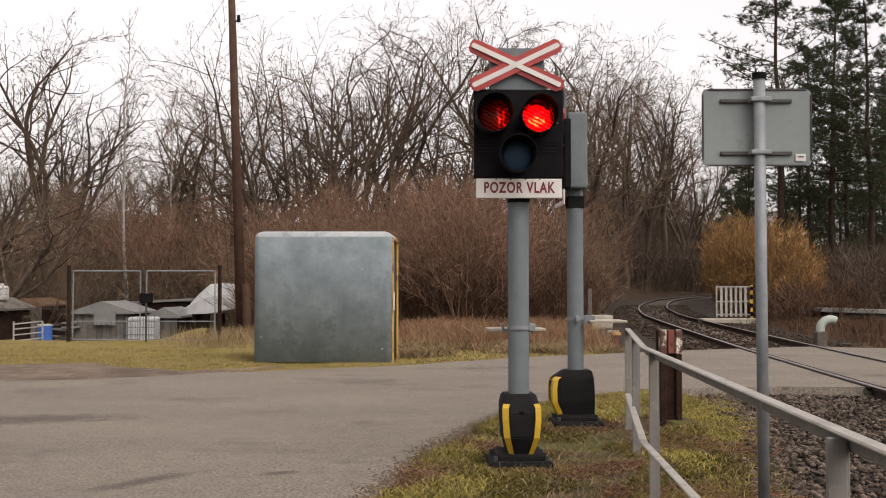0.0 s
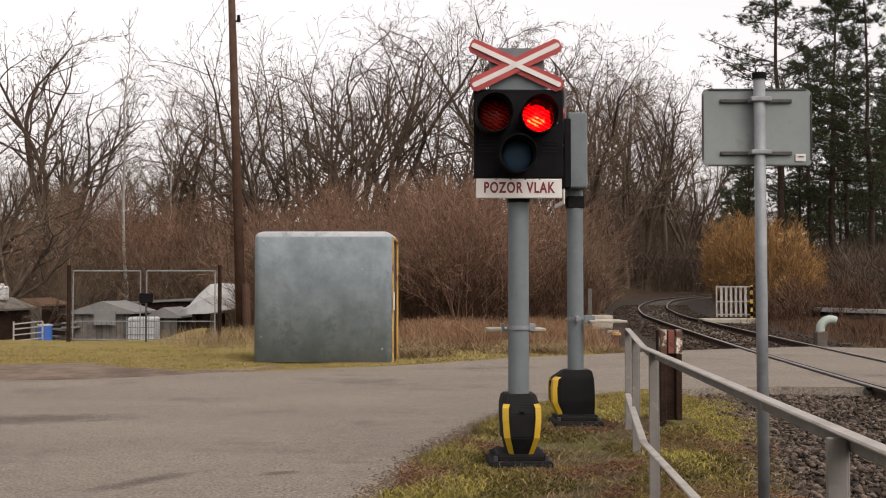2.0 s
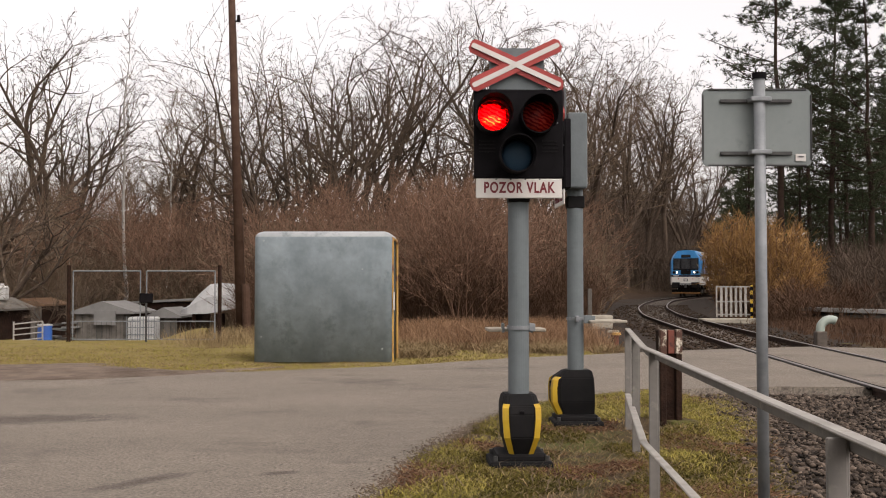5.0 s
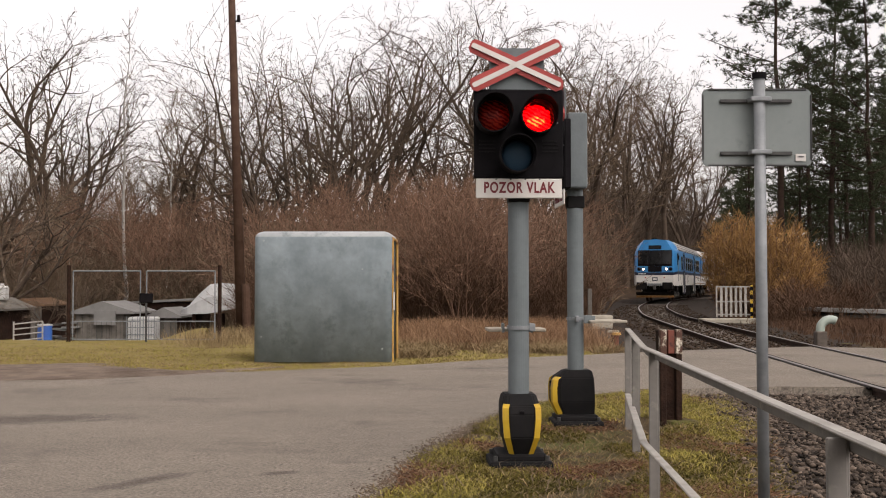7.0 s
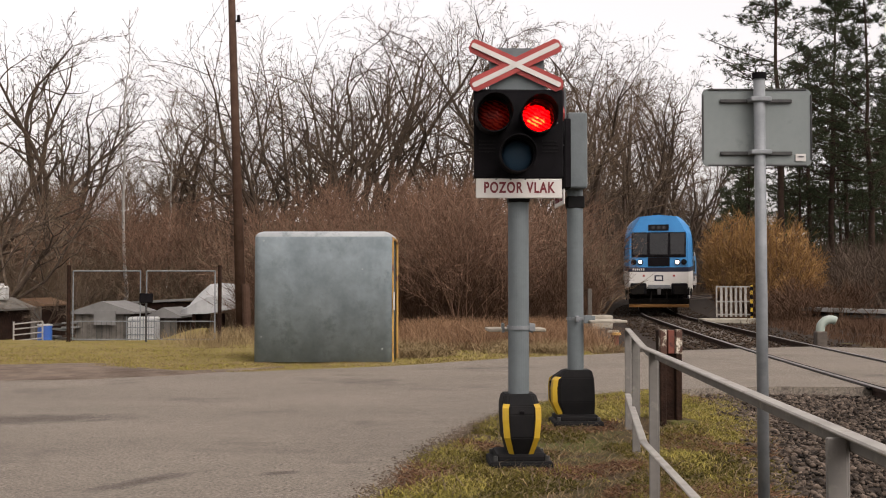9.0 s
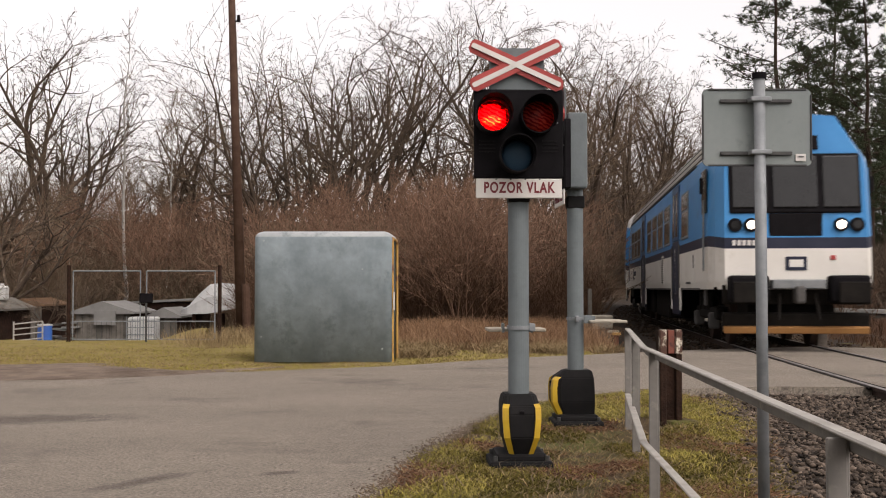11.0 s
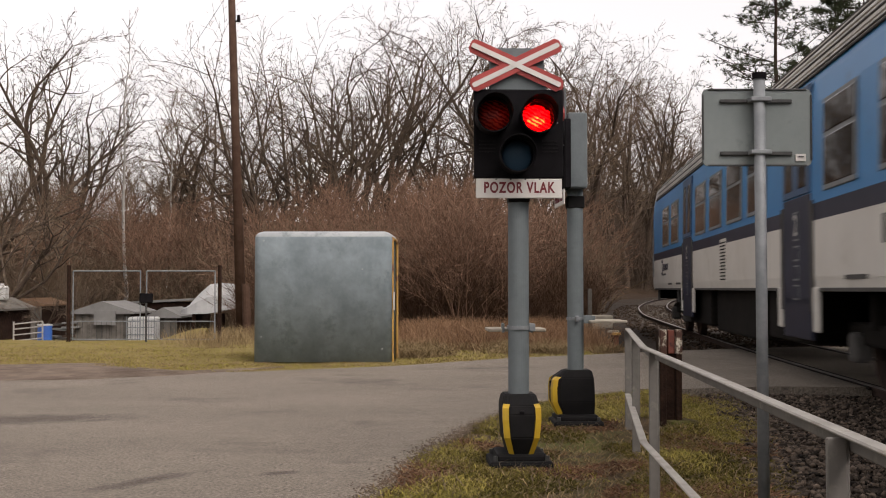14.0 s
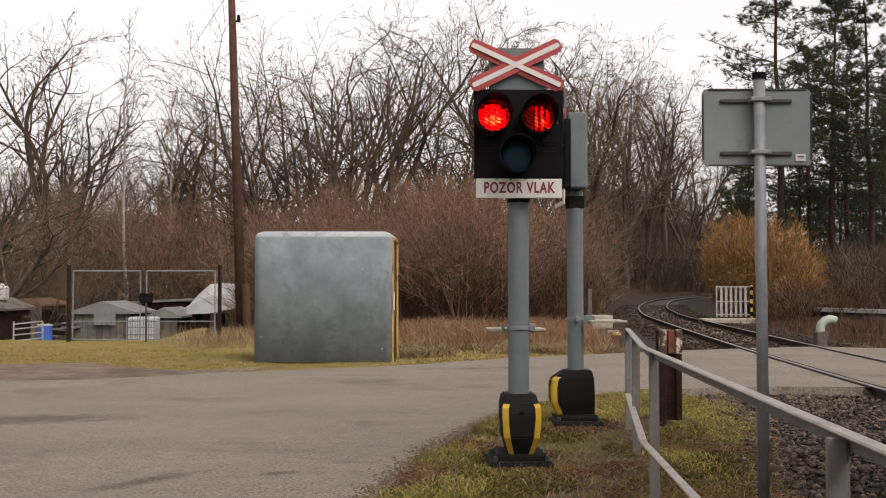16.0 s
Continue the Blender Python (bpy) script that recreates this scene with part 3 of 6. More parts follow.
def scatter_trees():
    kinds = [
        spreading_tree(11, 12.0, "tall bare deciduous tree with forked crooked limbs", 5, 0.30, 0.62),
        spreading_tree(12, 12.0, "spreading bare tree with low fork and dark limbs", 6, 0.20, 0.80),
        spreading_tree(13, 12.0, "bare tree with crooked limbs and brown twigs", 4, 0.34, 0.66, wob=0.33),
        spreading_tree(14, 12.0, "multi-stemmed bare tree with a rounded twiggy crown", 7, 0.10, 0.62, wob=0.22, kids=(8, 7, 5)),
        spreading_tree(16, 12.0, "bare tree with arching pale drooping twigs", 6, 0.22, 1.15, wob=0.36, up=0.02, droop=0.16, twig=M_PALETWIG),
    ]
    spots = [(600, 45, 0, 12), (530, 50, 1, 40), (645, 53, 2, 40), (812, 52, 0, 115), (480, 48, 1, 52), (690, 49, 2, 62), (395, 52, 1, 95), (790, 50, 1, 92), (862, 54, 2, 85), (935, 56, 1, 66), (1000, 60, 0, 92), (1052, 66, 2, 92),
             (75, 44, 2, 92), (-25, 40, 1, 80), (128, 46, 0, 112), (312, 50, 2, 185), (262, 54, 3, 240), (740, 58, 3, 88), (640, 60, 1, 75), (430, 60, 3, 90), (20, 36, 4, 255), (150, 40, 4, 330), (-60, 31, 4, 300), (85, 33, 4, 360),
             (1075, 122, 3, 105), (1110, 128, 1, 108), (1145, 134, 0, 115), (1180, 138, 2, 145), (1215, 146, 1, 190), (1245, 150, 0, 240), (1280, 150, 3, 310), (1310, 156, 1, 330)]
    rng = random.Random(5)
    for k in range(20):
        px = rng.uniform(-80, 1040)
        spots.append((px, rng.uniform(62, 105), rng.randrange(4), max(210, float(np.interp(px, *SKYLINE)) + 70) + rng.uniform(0, 110)))
    for k in range(10):
        spots.append((rng.uniform(-60, 450), rng.uniform(50, 72), rng.randrange(4), rng.uniform(265, 350)))
    for k in range(6):
        px = rng.uniform(1045, 1260)
        spots.append((px, rng.uniform(150, 190), rng.randrange(4), float(np.interp(px, *SKYLINE)) + rng.uniform(40, 160)))
    places = [(k, tree_to(px, y, top + 5, 12.0, rng.uniform(0, 360))) for px, y, k, top in spots]
    # unseen trees added behind the camera, to darken reflections and block low sky
    for px, y, k, sc in ((0, -26, 0, 1.1), (700, -30, 1, 1.1), (-900, -24, 2, 1.1), (1500, -34, 0, 1.0), (2300, -30, 2, 1.1), (-2200, -28, 1, 1.1), (3000, -36, 1, 1.2), (-3600, -20, 0, 1.1), (400, -44, 2, 1.3), (1200, -46, 3, 1.4), (-1500, -44, 0, 1.3)):
        places.append((k, at_column(px, y, sc, rng.uniform(0, 360))))
    used = set()
    for k, m in places:
        if k not in used:
            used.add(k)
            kinds[k].matrix_basis = m
        else:
            copy_thing(kinds[k], m)


def slim_birch(seed, height, label):
    """One thin straight stem with short rising side branches."""
    rng = random.Random(seed)
    t = thing("birch_tree", label, "tree", group="slim birches above the brush")
    stem, fine = [], []
    pts = [Vector((0, 0, -0.2))]
    for i in range(14):
        pts.append(pts[-1] + Vector((rng.gauss(0, 0.05), rng.gauss(0, 0.05), height / 14)))
    for i in range(14):
        stem.append((pts[i], pts[i + 1], 0.085 * (1.03 - i / 14), 0.085 * (1.03 - (i + 1) / 14)))
    for k in range(46):
        f = 0.30 + 0.69 * (k + rng.random()) / 46
        i = min(13, int(f * 14))
        p = pts[i].lerp(pts[i + 1], f * 14 - i)
        a = rng.uniform(0, 6.283)
        d = Vector((math.cos(a) * 0.62, math.sin(a) * 0.62, 0.9)).normalized()
        L = height * 0.15 * (1.15 - 0.75 * f) * rng.uniform(0.6, 1.2)
        prev = p
        for j in range(3):
            d = (d + Vector((rng.gauss(0, 0.14), rng.gauss(0, 0.14), 0.05))).normalized()
            q = prev + d * L / 3
            fine.append((prev, q, 0.014 - 0.003 * j, 0.011 - 0.003 * j))
            for u in range(3):
                e = (d + Vector((rng.gauss(0, 0.5), rng.gauss(0, 0.5), rng.gauss(0, 0.3)))).normalized()
                fine.append((prev.lerp(q, rng.random()), q + e * L * 0.16, 0.005, 0.002))
            prev = q
    v, f = sticks(stem, 7)
    raw_mesh("trunk", v, f, M_BIRCH, t, smooth=True)
    v, f = ribbons(fine, seed)
    raw_mesh("crown", v, f, M_PALETWIG, t)
    return t


def pale_birch():
    t = slim_birch(41, 12.0, "slender pale birch rising above the brush")
    t.matrix_basis = tree_to(222, 42, 15, 12.0, 0)
    copy_thing(t, tree_to(297, 47, 140, 12.0, 120))


def irregular_sheet(name, label, mat, cx, cy, rx, ry, z, seed, category="road patch", rot=0.0):
    """A flat patch with a ragged outline."""
    bm = fresh()
    c = bm.verts.new((0, 0, 0))
    ring = []
    n = 40
    for k in range(n):
        a = 2 * math.pi * k / n
        f = 1 + 0.28 * noise.noise((math.cos(a) * 1.6, math.sin(a) * 1.6, seed)) + 0.12 * noise.noise((math.cos(a) * 6, math.sin(a) * 6, seed + 9))
        ring.append(bm.verts.new((rx * f * math.cos(a), ry * f * math.sin(a), 0)))
    for k in range(n):
        bm.faces.new((c, ring[k], ring[(k + 1) % n]))
    ob = part(name, bm, mat)
    ob.matrix_basis = pose(cx, cy, z, 0, 0, rot)
    return tagged(ob, label, category, kind="structure")


def road_details():
    irregular_sheet("road_stain", "dark worn oil stain on the asphalt", M_STAIN, -1.68, 6.52, 0.62, 0.15, 0.003, 1, "road stain", 54)
    irregular_sheet("road_stain", "dark worn oil stain on the asphalt", M_STAIN, -3.6, 9.5, 1.3, 0.5, 0.003, 5, "road stain", 12)
    irregular_sheet("road_stain", "dark worn oil stain on the asphalt", M_STAIN, -0.98, 6.75, 0.22, 0.10, 0.003, 8, "road stain", 30)
    bm = fresh()
    prev = None
    for k in range(120):
        x = -13.5 + 0.095 * k
        far = road_side(ROAD_FAR, x) + 0.28 + 1.5 * step(-3.2, -5.4, x) + 0.25 * noise.noise((x * 0.7, 3, 0)) + 0.12 * noise.noise((x * 3, 8, 0))
        near = far - (1.35 + 1.5 * step(-3.2, -5.4, x) + 0.5 * noise.noise((x * 0.5, 11, 0)) + 0.2 * noise.noise((x * 2.5, 14, 0))) * step(-2.2, -4.6, x) - 0.03
        row = [bm.verts.new((x, near, 0.0025)), bm.verts.new((x, (near + far) / 2, 0.03)), bm.verts.new((x, far, 0.012))]
        if prev:
            for q in range(2):
                bm.faces.new((prev[q], row[q], row[q + 1], prev[q + 1]))
        prev = row
    ob = part("dirt_shoulder", bm, M_MUD)
    tagged(ob, "muddy brown dirt shoulder of the road", "dirt", kind="structure")


# ---- crossing signals ----
def ring_hood(c, r, depth, open_from=-35, open_to=215, th=0.006):
    """A visor over a lens: part of a tube, longer at the top, pointing to -y."""
    bm = fresh()
    n = 24
    prev = None
    for k in range(n + 1):
        a = radians(open_from + (open_to - open_from) * k / n)
        f = 0.45 + 0.55 * max(0.0, math.sin(a))
        ca, sa = math.cos(a), math.sin(a)
        ring = [bm.verts.new((c[0] + ca * rr, yy, c[2] + sa * rr)) for rr, yy in ((r, c[1]), (r + th, c[1]), (r + th, c[1] - depth * f), (r, c[1] - depth * f))]
        if prev:
            for q in range(4):
                bm.faces.new((prev[q], prev[(q + 1) % 4], ring[(q + 1) % 4], ring[q]))
        prev = ring
    bmesh.ops.recalc_face_normals(bm, faces=bm.faces[:])
    return bm


def dome(c, r, h, n=24, rings=5):
    """A shallow closed lens bulging to -y."""
    bm = fresh()
    loops = []
    for k in range(rings):
        a = k / rings
        rr, yy = r * math.cos(a * math.pi / 2), -h * math.sin(a * math.pi / 2)
        loops.append([bm.verts.new((c[0] + rr * math.cos(2 * math.pi * j / n), c[1] + yy, c[2] + rr * math.sin(2 * math.pi * j / n))) for j in range(n)])
    tip = bm.verts.new((c[0], c[1] - h, c[2]))
    for a, b in zip(loops, loops[1:]):
        for j in range(n):
            bm.faces.new((a[j], a[(j + 1) % n], b[(j + 1) % n], b[j]))
    for j in range(n):
        bm.faces.new((loops[-1][j], loops[-1][(j + 1) % n], tip))
    bm.faces.new(loops[0][::-1])
    bmesh.ops.recalc_face_normals(bm, faces=bm.faces[:])
    return bm


def barrel(c, r, y0, y1, n=24, th=0.008):
    bm = fresh()
    L = [[bm.verts.new((c[0] + rr * math.cos(2 * math.pi * j / n), y, c[2] + rr * math.sin(2 * math.pi * j / n))) for j in range(n)] for rr, y in ((r, y0), (r, y1), (r + th, y1), (r + th, y0))]
    for q in range(4):
        a, b = L[q], L[(q + 1) % 4]
        for j in range(n):
            bm.faces.new((a[j], a[(j + 1) % n], b[(j + 1) % n], b[j]))
    bmesh.ops.recalc_face_normals(bm, faces=bm.faces[:])
    return bm


def lettering(text, size, mat, parent, m, label="", squeeze=1.0):
    cu = bpy.data.curves.new("lettering", 'FONT')
    cu.body, cu.size, cu.extrude, cu.align_x, cu.align_y = text, size, 0.0015, 'CENTER', 'CENTER'
    cu.space_character = 1.16
    cu.offset = 0.0028
    tmp = bpy.data.objects.new("lettering", cu)
    me = bpy.data.meshes.new_from_object(tmp)
    for v in me.vertices:
        v.co.x *= squeeze
    me.materials.append(mat)
    o = new("lettering", me)
    o.parent = parent
    o.matrix_basis = m
    return tagged(o, label) if label else o


def strip(a, b, w, th, y):
    """A flat bar from a to b (x, z) of width w in the plane y."""
    mx, mz = (a[0] + b[0]) / 2, (a[1] + b[1]) / 2
    ang = math.degrees(math.atan2(b[1] - a[1], b[0] - a[0]))
    L, c = math.hypot(b[0] - a[0], b[1] - a[1]) / 2, w * 0.24
    bm = fresh()
    out = [(-L, -w / 2 + c), (-L + c, -w / 2), (L - c, -w / 2), (L, -w / 2 + c), (L, w / 2 - c), (L - c, w / 2), (-L + c, w / 2), (-L, w / 2 - c)]
    f = [bm.verts.new((u, -th / 2, v)) for u, v in out]
    k = [bm.verts.new((u, th / 2, v)) for u, v in out]
    bm.faces.new(f), bm.faces.new(k[::-1])
    for j in range(8):
        bm.faces.new((f[j], k[j], k[(j + 1) % 8], f[(j + 1) % 8]))
    bmesh.ops.recalc_face_normals(bm, faces=bm.faces[:])
    bmesh.ops.transform(bm, matrix=pose(mx, y, mz, 0, -ang, 0), verts=bm.verts[:])
    return bm


def crossing_signal(label, at, rz, dz=0.0):
    s = thing("crossing_signal", label, "railway signal", at, rz, group="level crossing signals")
    part("mast", tb((0, 0, 0.05), (0, 0, 1.80), 0.0655, n=28), M_SIGNAL_GREY, s, "grey painted steel tube mast", smooth=False)
    bs = part("base_plate", box(box(fresh(), (0, 0, 0.0), (0.39, 0.40, 0.09), bevel=0.02), (0, 0, 0.06), (0.31, 0.33, 0.06), bevel=0.02), M_CAST, s)
    for x in (-0.16, 0.16):
        for y in (-0.16, 0.16):
            part("bolt", tb((x, y, 0.03), (x, y, 0.075), 0.014, n=8), M_DARKSTEEL, bs)
    cover = fresh()
    prof = [(0.078, 0.15, 0.14, 0.08), (0.108, 0.205, 0.14, 0.19), (0.116, 0.205, 0.135, 0.33), (0.116, 0.185, 0.13, 0.385), (0.10, 0.10, 0.115, 0.445)]
    loops = []
    for wx, wf, wb, z in prof:
        loops.append([cover.verts.new(p) for p in ((-wx * 0.72, -wf, z), (wx * 0.72, -wf, z), (wx, -wf * 0.72, z), (wx, wb, z), (-wx, wb, z), (-wx, -wf * 0.72, z))])
    for a, b in zip(loops, loops[1:]):
        for j in range(6):
            cover.faces.new((a[j], a[(j + 1) % 6], b[(j + 1) % 6], b[j]))
    cover.faces.new(loops[-1])
    bmesh.ops.recalc_face_normals(cover, faces=cover.faces[:])
    bmesh.ops.bevel(cover, geom=cover.edges[:], offset=0.008, segments=2, affect='EDGES')
    cv = part("foot_cover", cover, M_CAST, s, "black plastic foot cover")
    for sgn in (-1, 1):
        bm = fresh()
        cur = None
        for xa, xb, y, z in ((0.045, 0.075, -0.162, 0.085), (0.072, 0.108, -0.212, 0.19), (0.082, 0.118, -0.216, 0.30), (0.082, 0.118, -0.206, 0.37), (0.072, 0.110, -0.180, 0.392)):
            r = [bm.verts.new((sgn * xx, yy, z)) for xx, yy in ((xa, y), (xb, y + 0.012), (xb, y + 0.05), (xa, y + 0.02))]
            if cur:
                for q in range(4):
                    bm.faces.new((cur[q], cur[(q + 1) % 4], r[(q + 1) % 4], r[q]))
            else:
                bm.faces.new(r)
            cur = r
        bm.faces.new(cur)
        bmesh.ops.recalc_face_normals(bm, faces=bm.faces[:])
        part("yellow_band", bm, M_YELLOW, cv, "worn yellow warning band")
    part("latch", bx((0, -0.20, 0.345), (0.03, 0.03, 0.02), bevel=0.005), M_BLACK, cv)
    cl = part("clamp", barrel((0, 0, 0), 0.066, -0.012, 0.012), M_GALV, s)
    cl.matrix_basis = pose(0, 0, 0.855, 90, 0, 0)
    part("clamp_bolt", bx((0.085, 0, 0.855), (0.04, 0.03, 0.05), bevel=0.006), M_GALV, s)
    part("step_plate", bx((0, 0.24, 0.835), (0.37, 0.30, 0.02), bevel=0.006), M_CONCRETE, s, "pale maintenance step plate")
    for x in (-0.09, 0.09):
        part("step_bracket", bx((x, 0.10, 0.85), (0.015, 0.09, 0.06), bevel=0.004), M_SIGNAL_GREY, s)
    # name plate
    pl = part("warning_plate", bx((-0.008, -0.125, 1.72), (0.536, 0.012, 0.122), bevel=0.006), M_WHITE, s, "white enamel plate with red words")
    lettering("POZOR VLAK", 0.092, M_LETTER, pl, pose(-0.008, -0.133, 1.722, 90, 0, 0), squeeze=0.70)
    for x in (-0.15, -0.06, 0.03, 0.12):
        part("rivet", tb((x, -0.135, 1.776), (x, -0.129, 1.776), 0.005, n=8), M_DARKSTEEL, pl)
    # lamp board
    bd = part("lamp_board", bx((-0.008, -0.095, 2.063), (0.556, 0.05, 0.553), bevel=0.008), M_BLACK, s, "black lamp board")
    for sgn in (-1, 1):
        for k in range(4):
            part("louvre", bx((-0.008 + sgn * 0.195, -0.121, 1.95 + 0.022 * k), (0.10, 0.008, 0.007)), M_CAST, bd)
        for x in (0.24, 0.08):
            part("screw", tb((sgn * x - 0.008, -0.125, 2.13), (sgn * x - 0.008, -0.118, 2.13), 0.006, n=8), M_GALV, bd)
    for x, z, red in ((-0.174, 2.158, 1), (0.100, 2.152, 1), (-0.030, 1.914, 0)):
        br = part("lamp_barrel", barrel((x, 0, z), 0.10, -0.115, -0.285), M_BLACK, bd)
        part("lens", dome((x, -0.205, z), 0.099, 0.022), M_LENS if red else M_BLUELENS, br, "round red lens" if red else "round dark clear lens", smooth=True)
        part("visor", ring_hood((x, -0.27, z), 0.108, 0.16 if red else 0.12), M_BLACK, br, "black lamp visor")
    part("cabinet", bx((0.0, -0.002, 2.10), (0.34, 0.16, 0.61), bevel=0.015), M_SIGNAL_GREY, s, "grey equipment cabinet behind the lamps")
    part("mast_head", bx((0.0, 0.0, 1.69), (0.135, 0.14, 0.10), bevel=0.01), M_CAST, s)
    # crossbuck
    plate = fresh()
    pts = [(-0.175, 2.34), (0.175, 2.34), (0.175, 2.42), (0.165, 2.60), (-0.165, 2.60), (-0.175, 2.42)]
    fa = [plate.verts.new((x - 0.018, -0.105, z)) for x, z in pts]
    fb = [plate.verts.new((x - 0.018, -0.090, z)) for x, z in pts]
    plate.faces.new(fa), plate.faces.new(fb[::-1])
    for j in range(6):
        plate.faces.new((fa[j], fb[j], fb[(j + 1) % 6], fa[(j + 1) % 6]))
    bmesh.ops.recalc_face_normals(plate, faces=plate.faces[:])
    part("back_plate", plate, M_SIGNAL_GREY, s, "grey backing plate")
    cb = part("crossbuck_arm", strip((-0.311, 2.618), (0.262, 2.358), 0.09, 0.012, -0.125), M_RED, s, "red arm of the crossbuck with white stripe")
    part("white_stripe", strip((-0.301, 2.6135), (0.252, 2.3625), 0.03, 0.012, -0.1395), M_WHITE, cb)
    cb = part("crossbuck_arm", strip((-0.306, 2.352), (0.252, 2.624), 0.09, 0.012, -0.135), M_RED, s, "red arm of the crossbuck with white stripe")
    part("white_stripe", strip((-0.296, 2.357), (0.242, 2.619), 0.03, 0.012, -0.139), M_WHITE, cb)
    if dz:
        low = ("base_plate", "foot_cover", "clamp", "clamp_bolt", "step_plate", "step_bracket")
        for o in s.children:
            if o.name.split(".")[0] not in low + ("mast",):
                o.matrix_basis = Matrix.Translation((0, 0, dz)) @ o.matrix_basis
        part("mast_top", tb((0, 0, 1.75), (0, 0, 1.80 + dz), 0.0655, n=28), M_SIGNAL_GREY, s)
    return s


LAMP_AT = ((-0.176, 2.156), (0.098, 2.150))


def add_lamps(sig, dz=0.0):
    """Each lamp: a black bowl holding five glowing slats that turn their bright faces to the lens or away."""
    units = []
    for x, z in LAMP_AT:
        shell = part("lamp", tb((0, 0.014, 0), (0, 0.020, 0), 0.072, n=24), M_BLACK, sig, "lamp unit in a black bowl")
        shell.matrix_basis = pose(x, -0.145, z + dz)
        slats = []
        for k in range(5):
            dx = 0.0265 * (k - 2)
            hh = 2 * math.sqrt(0.068 ** 2 - dx ** 2)
            bm = bx((0, 0, 0), (0.0262, 0.004, hh))
            if k in (1, 2, 3):
                box(bm, (0, -0.003, -0.010), (0.0262, 0.003, 0.044 if k == 2 else 0.022))
            sl = part("lamp_slat", bm, M_BLACK, shell, "glowing red lamp slat")
            sl.data.materials.append(M_LAMP)
            sl.data.materials.append(M_LAMPCORE)
            for p in sl.data.polygons:
                if p.normal.y < -0.5:
                    p.material_index = 2 if p.center.y < -0.003 else 1
            sl.matrix_basis = pose(dx, 0, 0)
            slats.append((sl, dx))
        units.append(slats)
    return units


def left_light(t):
    """How far the left lamp is lit; they take turns every 0.859 s."""
    c = 0.665 + 0.859 * round((t - 0.665) / 0.859)
    return min(1.0, max(0.0, (0.22 - abs(t - c)) / 0.14))


def flash(slats, lit):
    for sl, dx in slats:
        walk(sl, [(k * 0.05, pose(dx, 0, 0, 0, 0, 112 * (1 - lit(k * 0.05)))) for k in range(321)])


# ---- other things near the crossing ----
def shelter():
    """Half-tube cabinet shelter: closed on the road side, open towards the track."""
    s = thing("waiting_shelter", "weathered grey steel shelter with rounded edges beside the road", "shelter", (-1.80, 17.7, -0.01), -1.5)
    w, d, h, r, t = 2.10, 1.25, 1.97, 0.11, 0.05
    bm = fresh()
    bmesh.ops.create_cube(bm, size=1.0, matrix=pose(0, 0, h / 2) @ Matrix.Diagonal((w, d, h, 1)))
    es = [e for e in bm.edges if min(v.co.z for v in e.verts) > 0.5 * h or abs(e.verts[0].co.z - e.verts[1].co.z) > 0.5]
    bmesh.ops.bevel(bm, geom=es, offset=r, segments=5, affect='EDGES', profile=0.5)
    drop = [f for f in bm.faces if f.normal.z < -0.9 or f.normal.x > 0.95]
    bmesh.ops.delete(bm, geom=drop, context='FACES')
    for f in bm.faces:
        f.smooth = True
    bmesh.ops.solidify(bm, geom=bm.faces[:], thickness=t)
    bmesh.ops.recalc_face_normals(bm, faces=bm.faces[:])
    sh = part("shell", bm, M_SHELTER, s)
    # the rounded top gets the paler paint, as lit by the sky
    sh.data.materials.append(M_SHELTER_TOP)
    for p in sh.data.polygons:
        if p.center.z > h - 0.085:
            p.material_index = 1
    prof = [(-d / 2 + 0.10, 0.0), (-d / 2 + 0.10, h - 0.16), (-d / 2 + 0.16, h - 0.10), (d / 2 - 0.16, h - 0.10), (d / 2 - 0.10, h - 0.16), (d / 2 - 0.10, 0.0)]
    part("end_wall", bx((-w / 2 + 0.04, 0, h / 2 - 0.05), (0.04, d - 0.12, h - 0.14)), M_SHELTER, s)
    part("roof_skin", bx((0, 0.0, h + 0.004), (w - 0.24, d - 0.22, 0.014), bevel=0.005), M_SHELTER_TOP, s, "pale roof sheet with sky light in its colour")
    bm = fresh()
    for a, b in zip(prof, prof[1:]):
        pa, pb = Vector((w / 2 - 0.004, a[0], a[1])), Vector((w / 2 - 0.004, b[0], b[1]))
        tube(bm, pa, pb, 0.022, n=8)
    part("rim", bm, M_OCHRE, s, "ochre rusty edge of the open end")
    part("bench", bx((0.0, 0.36, 0.45), (1.5, 0.35, 0.05), bevel=0.01), M_OLDWOOD, s)
    part("notice", bx((w / 2 + 0.02, -d / 2 + 0.13, 0.92), (0.012, 0.14, 0.27)), M_WHITE, s, "small white paper notice")
    for x, z in ((-0.9, 1.83), (-0.93, 0.38), (0.9, 0.2), (0.6, 1.4)):
        part("rivet", tb((x, -d / 2 - 0.01, z), (x, -d / 2, z), 0.012, n=8), M_SHELTER_TOP, s)
    return s


def bar_between(a, b, wide, tall):
    a, b = Vector(a), Vector(b)
    d = b - a
    m = Matrix.Translation((a + b) / 2) @ d.to_track_quat('Y', 'Z').to_matrix().to_4x4() @ Matrix.Diagonal((wide, d.length, tall, 1))
    bm = fresh()
    r = bmesh.ops.create_cube(bm, size=1.0, matrix=m)
    bmesh.ops.bevel(bm, geom=bm.edges[:], offset=0.004, segments=1, affect='EDGES')
    return bm


